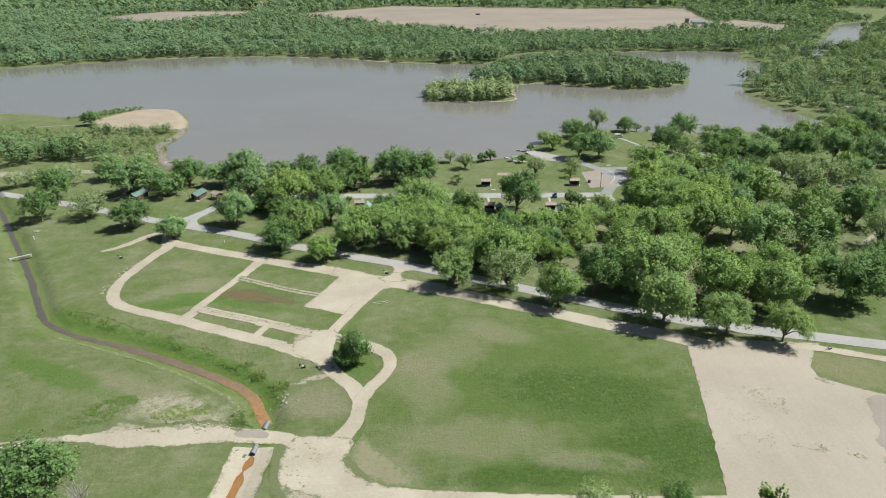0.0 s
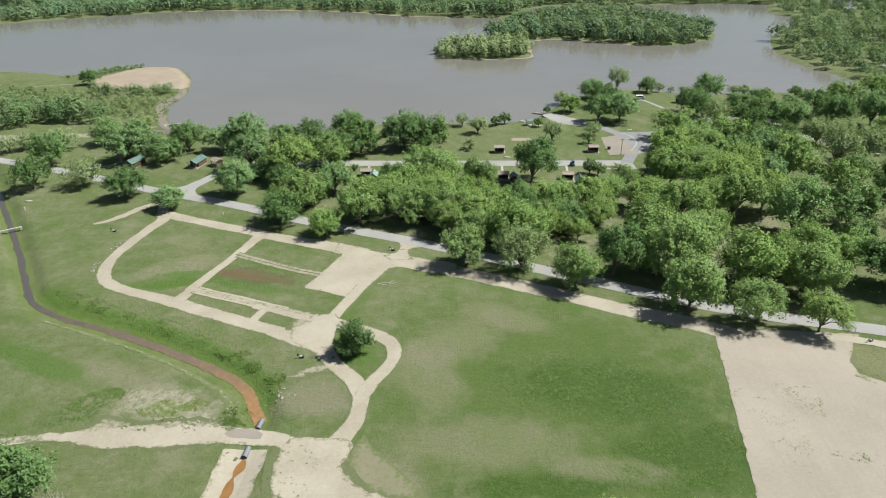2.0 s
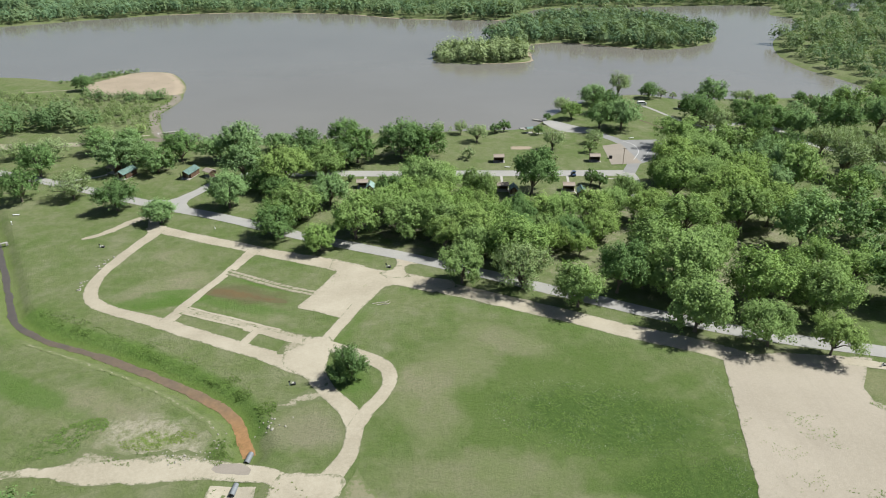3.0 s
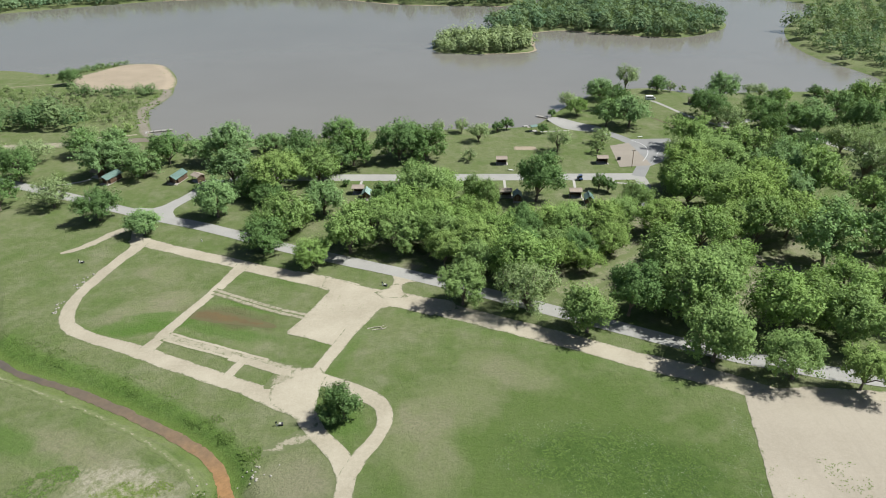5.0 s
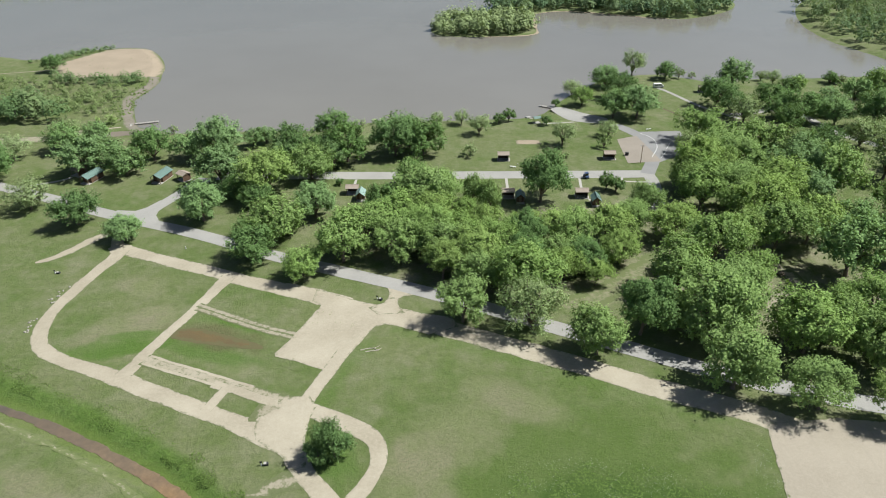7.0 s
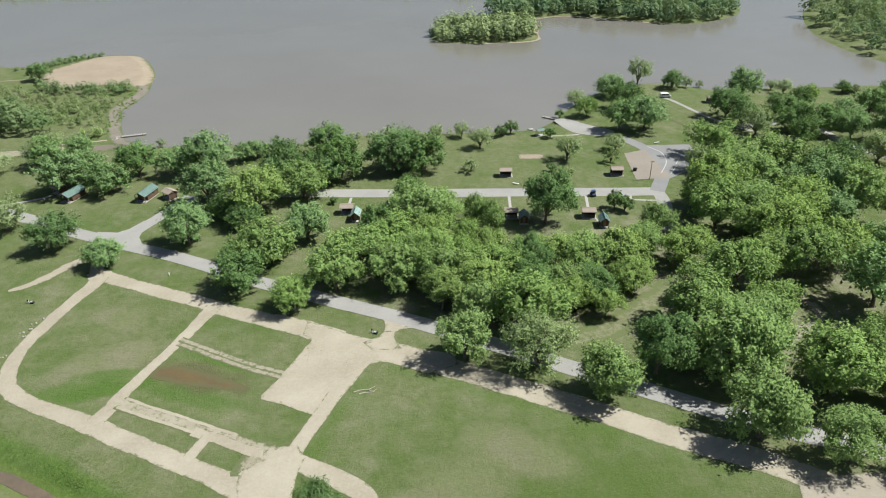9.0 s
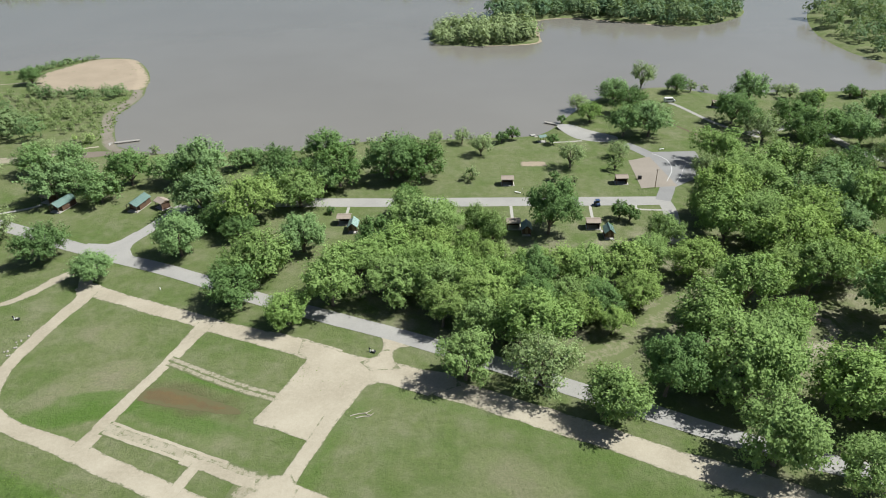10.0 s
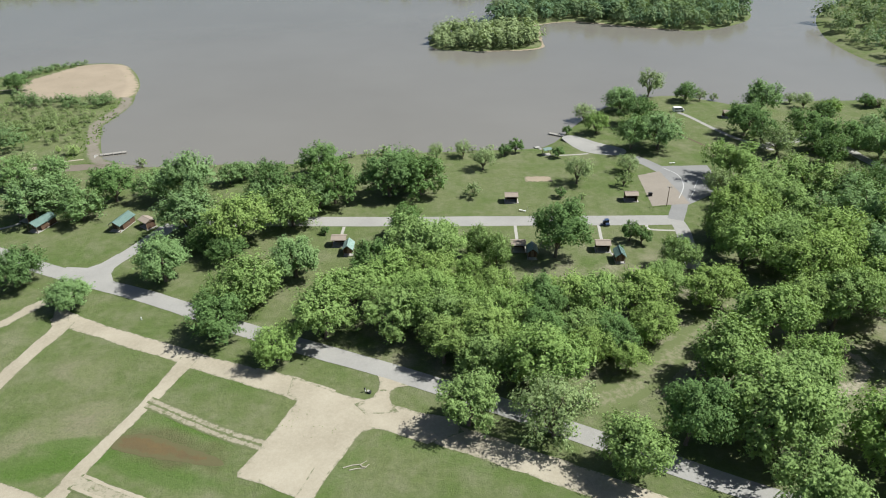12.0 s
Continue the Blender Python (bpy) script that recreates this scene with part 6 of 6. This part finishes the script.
def bench(x, y, turn, label):
    t = thing("bench", x, y, turn)
    part("seat", *box(-1.1, -0.22, 0.4, 1.1, 0.22, 0.48), WHITE, t)
    for px in (-0.8, 0.8):
        part("leg", *box(px - 0.08, -0.2, -0.05, px + 0.08, 0.2, 0.4), CONCRETE, t)
    return tagged(t, label, "bench", "white park benches")


bench(-145.5, 222.8, 0, "low white bench on the grass")
bench(24.6, 268.4, -25, "low white bench near a picnic shelter")
bench(82.4, 305.6, 15, "low white bench beside the parking area")
t = thing("marker_post", -142.7, 215.4)
part("post", *box(-0.08, -0.08, -0.1, 0.08, 0.08, 1.1), WHITE, t)
part("cap", *box(-0.2, -0.2, 1.1, 0.2, 0.2, 1.22), WHITE, t)
tagged(t, "short white marker post in the meadow", "post")
t = thing("marker_post", -74.2, 211.2)
part("post", *box(-0.1, -0.1, -0.1, 0.1, 0.1, 0.8), WHITE, t)
tagged(t, "short white marker post beside the paved road", "post")
t = thing("marker_post", 26.4, 269.7)
part("post", *box(-0.06, -0.06, -0.1, 0.06, 0.06, 1.0), WHITE, t)
tagged(t, "short white marker post by the road", "post")
def picnic_table(x, y, turn):
    t = thing("picnic_table", x, y, turn)
    for k in range(4):
        v, f = box(-0.95, -0.37 + 0.19 * k, 0.71, 0.95, -0.20 + 0.19 * k, 0.75)
        part("top_plank", v, f, TABLE_WOOD, t)
    for side in (-1, 1):
        v, f = box(-0.95, side * 0.72 - 0.13, 0.41, 0.95, side * 0.72 + 0.13, 0.45)
        part("seat_plank", v, f, TABLE_WOOD, t)
    for px in (-0.65, 0.65):
        v, f = box(px - 0.03, -0.8, 0.33, px + 0.03, 0.8, 0.41)
        part("crossbeam", v, f, TABLE_WOOD, t)
        for side in (-1, 1):
            q = tube([(px, side * 0.62, 0), (px, side * 0.22, 0.71)], [0.05, 0.05], 4)
            part("leg", *q, TABLE_WOOD, t)
    return tagged(t, "weathered brown wooden picnic table on bare ground", "picnic table")


TABLE_WOOD = plain("weathered_table_wood", (0.17, 0.13, 0.095), (0.23, 0.185, 0.14), 2.0, 0.85, 0, 0.2)
picnic_table(89.4, 195.0, 35)
# bleached branches lying in the big field
for pts in (((-18.6, 164.0), (-17, 164.6), (-15.4, 164.8), (-14.3, 165.7)), ((-17.4, 163.4), (-16, 163.8), (-14.6, 163.9), (-13.8, 164.9)), ((-15.6, 164.8), (-15, 164.2), (-14.2, 164.2))):
    ob = part("branch", *tube([(x, y, 0.12) for x, y in pts], [0.1, 0.09, 0.07, 0.04][:len(pts)], 6), plain("bleached_wood", (0.48, 0.44, 0.36), (0.40, 0.36, 0.29), 3.0, 0.9), None)
    tagged(ob, "bleached dead branch lying on grass", "branch", "dead branches in the field")


def culvert(x, y, z, turn, length, label):
    """A corrugated pipe, open at its end, lying along its own y axis."""
    t = thing("culvert_pipe", x, y, turn, z)
    k, rows, verts, faces = 18, int(length / 0.12), [], []
    for i in range(rows + 1):
        rad = 0.52 + (0.025 if i % 2 else 0)
        verts += [(rad * math.cos(q * 2 * math.pi / k), -length / 2 + length * i / rows, rad * math.sin(q * 2 * math.pi / k)) for q in range(k)]
    for i in range(rows):
        faces += [(i * k + q, i * k + (q + 1) % k, (i + 1) * k + (q + 1) % k, (i + 1) * k + q) for q in range(k)]
    base = len(verts)
    for yy in (-length / 2, length / 2):
        verts += [(0.47 * math.cos(q * 2 * math.pi / k), yy, 0.47 * math.sin(q * 2 * math.pi / k)) for q in range(k)]
    faces += [(base + (q + 1) % k, base + q, base + k + q, base + k + (q + 1) % k) for q in range(k)]
    faces += [(q, base + q, base + (q + 1) % k, (q + 1) % k) for q in range(k)]
    faces += [(rows * k + (q + 1) % k, base + k + (q + 1) % k, base + k + q, rows * k + q) for q in range(k)]
    part("pipe", verts, faces, STEEL, t, smooth=False)
    return tagged(t, label, "culvert pipe", "culvert pipes")


culvert(-37.0, 100.3, -0.2, -4, 2.6, "grey corrugated steel culvert pipe in pale gravel")
culvert(-36.7, 109.0, -1.0, -6, 2.6, "grey corrugated steel culvert pipe at the ditch")

# ---- a dead shrub, and distant farm buildings ----
r = np.random.default_rng(61)
t = thing("dead_tree", -64.6, 85.2)
limbs = [tube([(0, 0, -0.2), (0.1, 0, 0.8), (0.1, 0.1, 1.6)], [0.2, 0.15, 0.12], 6)]
for k in range(18):
    an = k * 2.39996 + r.uniform(-0.4, 0.4)
    tip = np.array([math.cos(an) * r.uniform(1.2, 3.8), math.sin(an) * r.uniform(1.0, 3.0), r.uniform(3.2, 6.2)])
    fork = np.array([0.1, 0.1, r.uniform(0.6, 1.6)])
    bend = fork + (tip - fork) * 0.5 + r.normal(0, 0.25, 3)
    limbs.append(tube([fork, bend, tip], [0.09, 0.06, 0.02], 5))
    for j in range(6):
        q = bend + (tip - bend) * r.uniform(-0.2, 0.9)
        limbs.append(tube([q, q + r.normal(0, 0.6, 3) + np.array([0, 0, 0.5])], [0.035, 0.012], 3))
part("branches", *join(*limbs), plain("grey_dead_wood", (0.36, 0.34, 0.30), (0.27, 0.25, 0.22), 3.0, 0.95), t)
tagged(t, "leafless grey dead tree in the meadow", "tree")


def barn(x, y, turn, w, length, eave, wall, roof, label):
    t = thing("farm_building", x, y, turn, 0.0)
    gab = [(-w / 2, 0), (w / 2, 0), (w / 2, eave), (0, eave + w * 0.28), (-w / 2, eave)]
    part("walls", *prism(gab, 1, -length / 2, length / 2), wall, t)
    part("roof", *prism(gable(w + 1, (w + 1) * 0.28, eave - 0.1, 0.25), 1, -length / 2 - 0.5, length / 2 + 0.5), roof, t)
    part("door", *box(-w * 0.2, -length / 2 - 0.1, 0, w * 0.2, -length / 2 - 0.01, eave * 0.8), STEEL, t)
    return tagged(t, label, "farm building", "distant farm buildings")


barn(411, 1110, 80, 8, 20, 3.5, WHITE, STEEL, "white farm shed far off among trees")
barn(428, 1096, 75, 7, 12, 3, WHITE, STEEL, "white farm shed far off among trees")
barn(396, 1118, 10, 4, 5, 7, STEEL, STEEL, "grey farm store far off among trees")
barn(392, 722, 30, 8, 14, 3.5, WHITE, STEEL, "white house far off among trees")
barn(381, 690, 60, 6, 9, 3, WHITE, STEEL, "white house far off among trees")
barn(79, 1331, 90, 3.4, 7, 2.4, DARK, STEEL, "dark machine shed on a distant field")
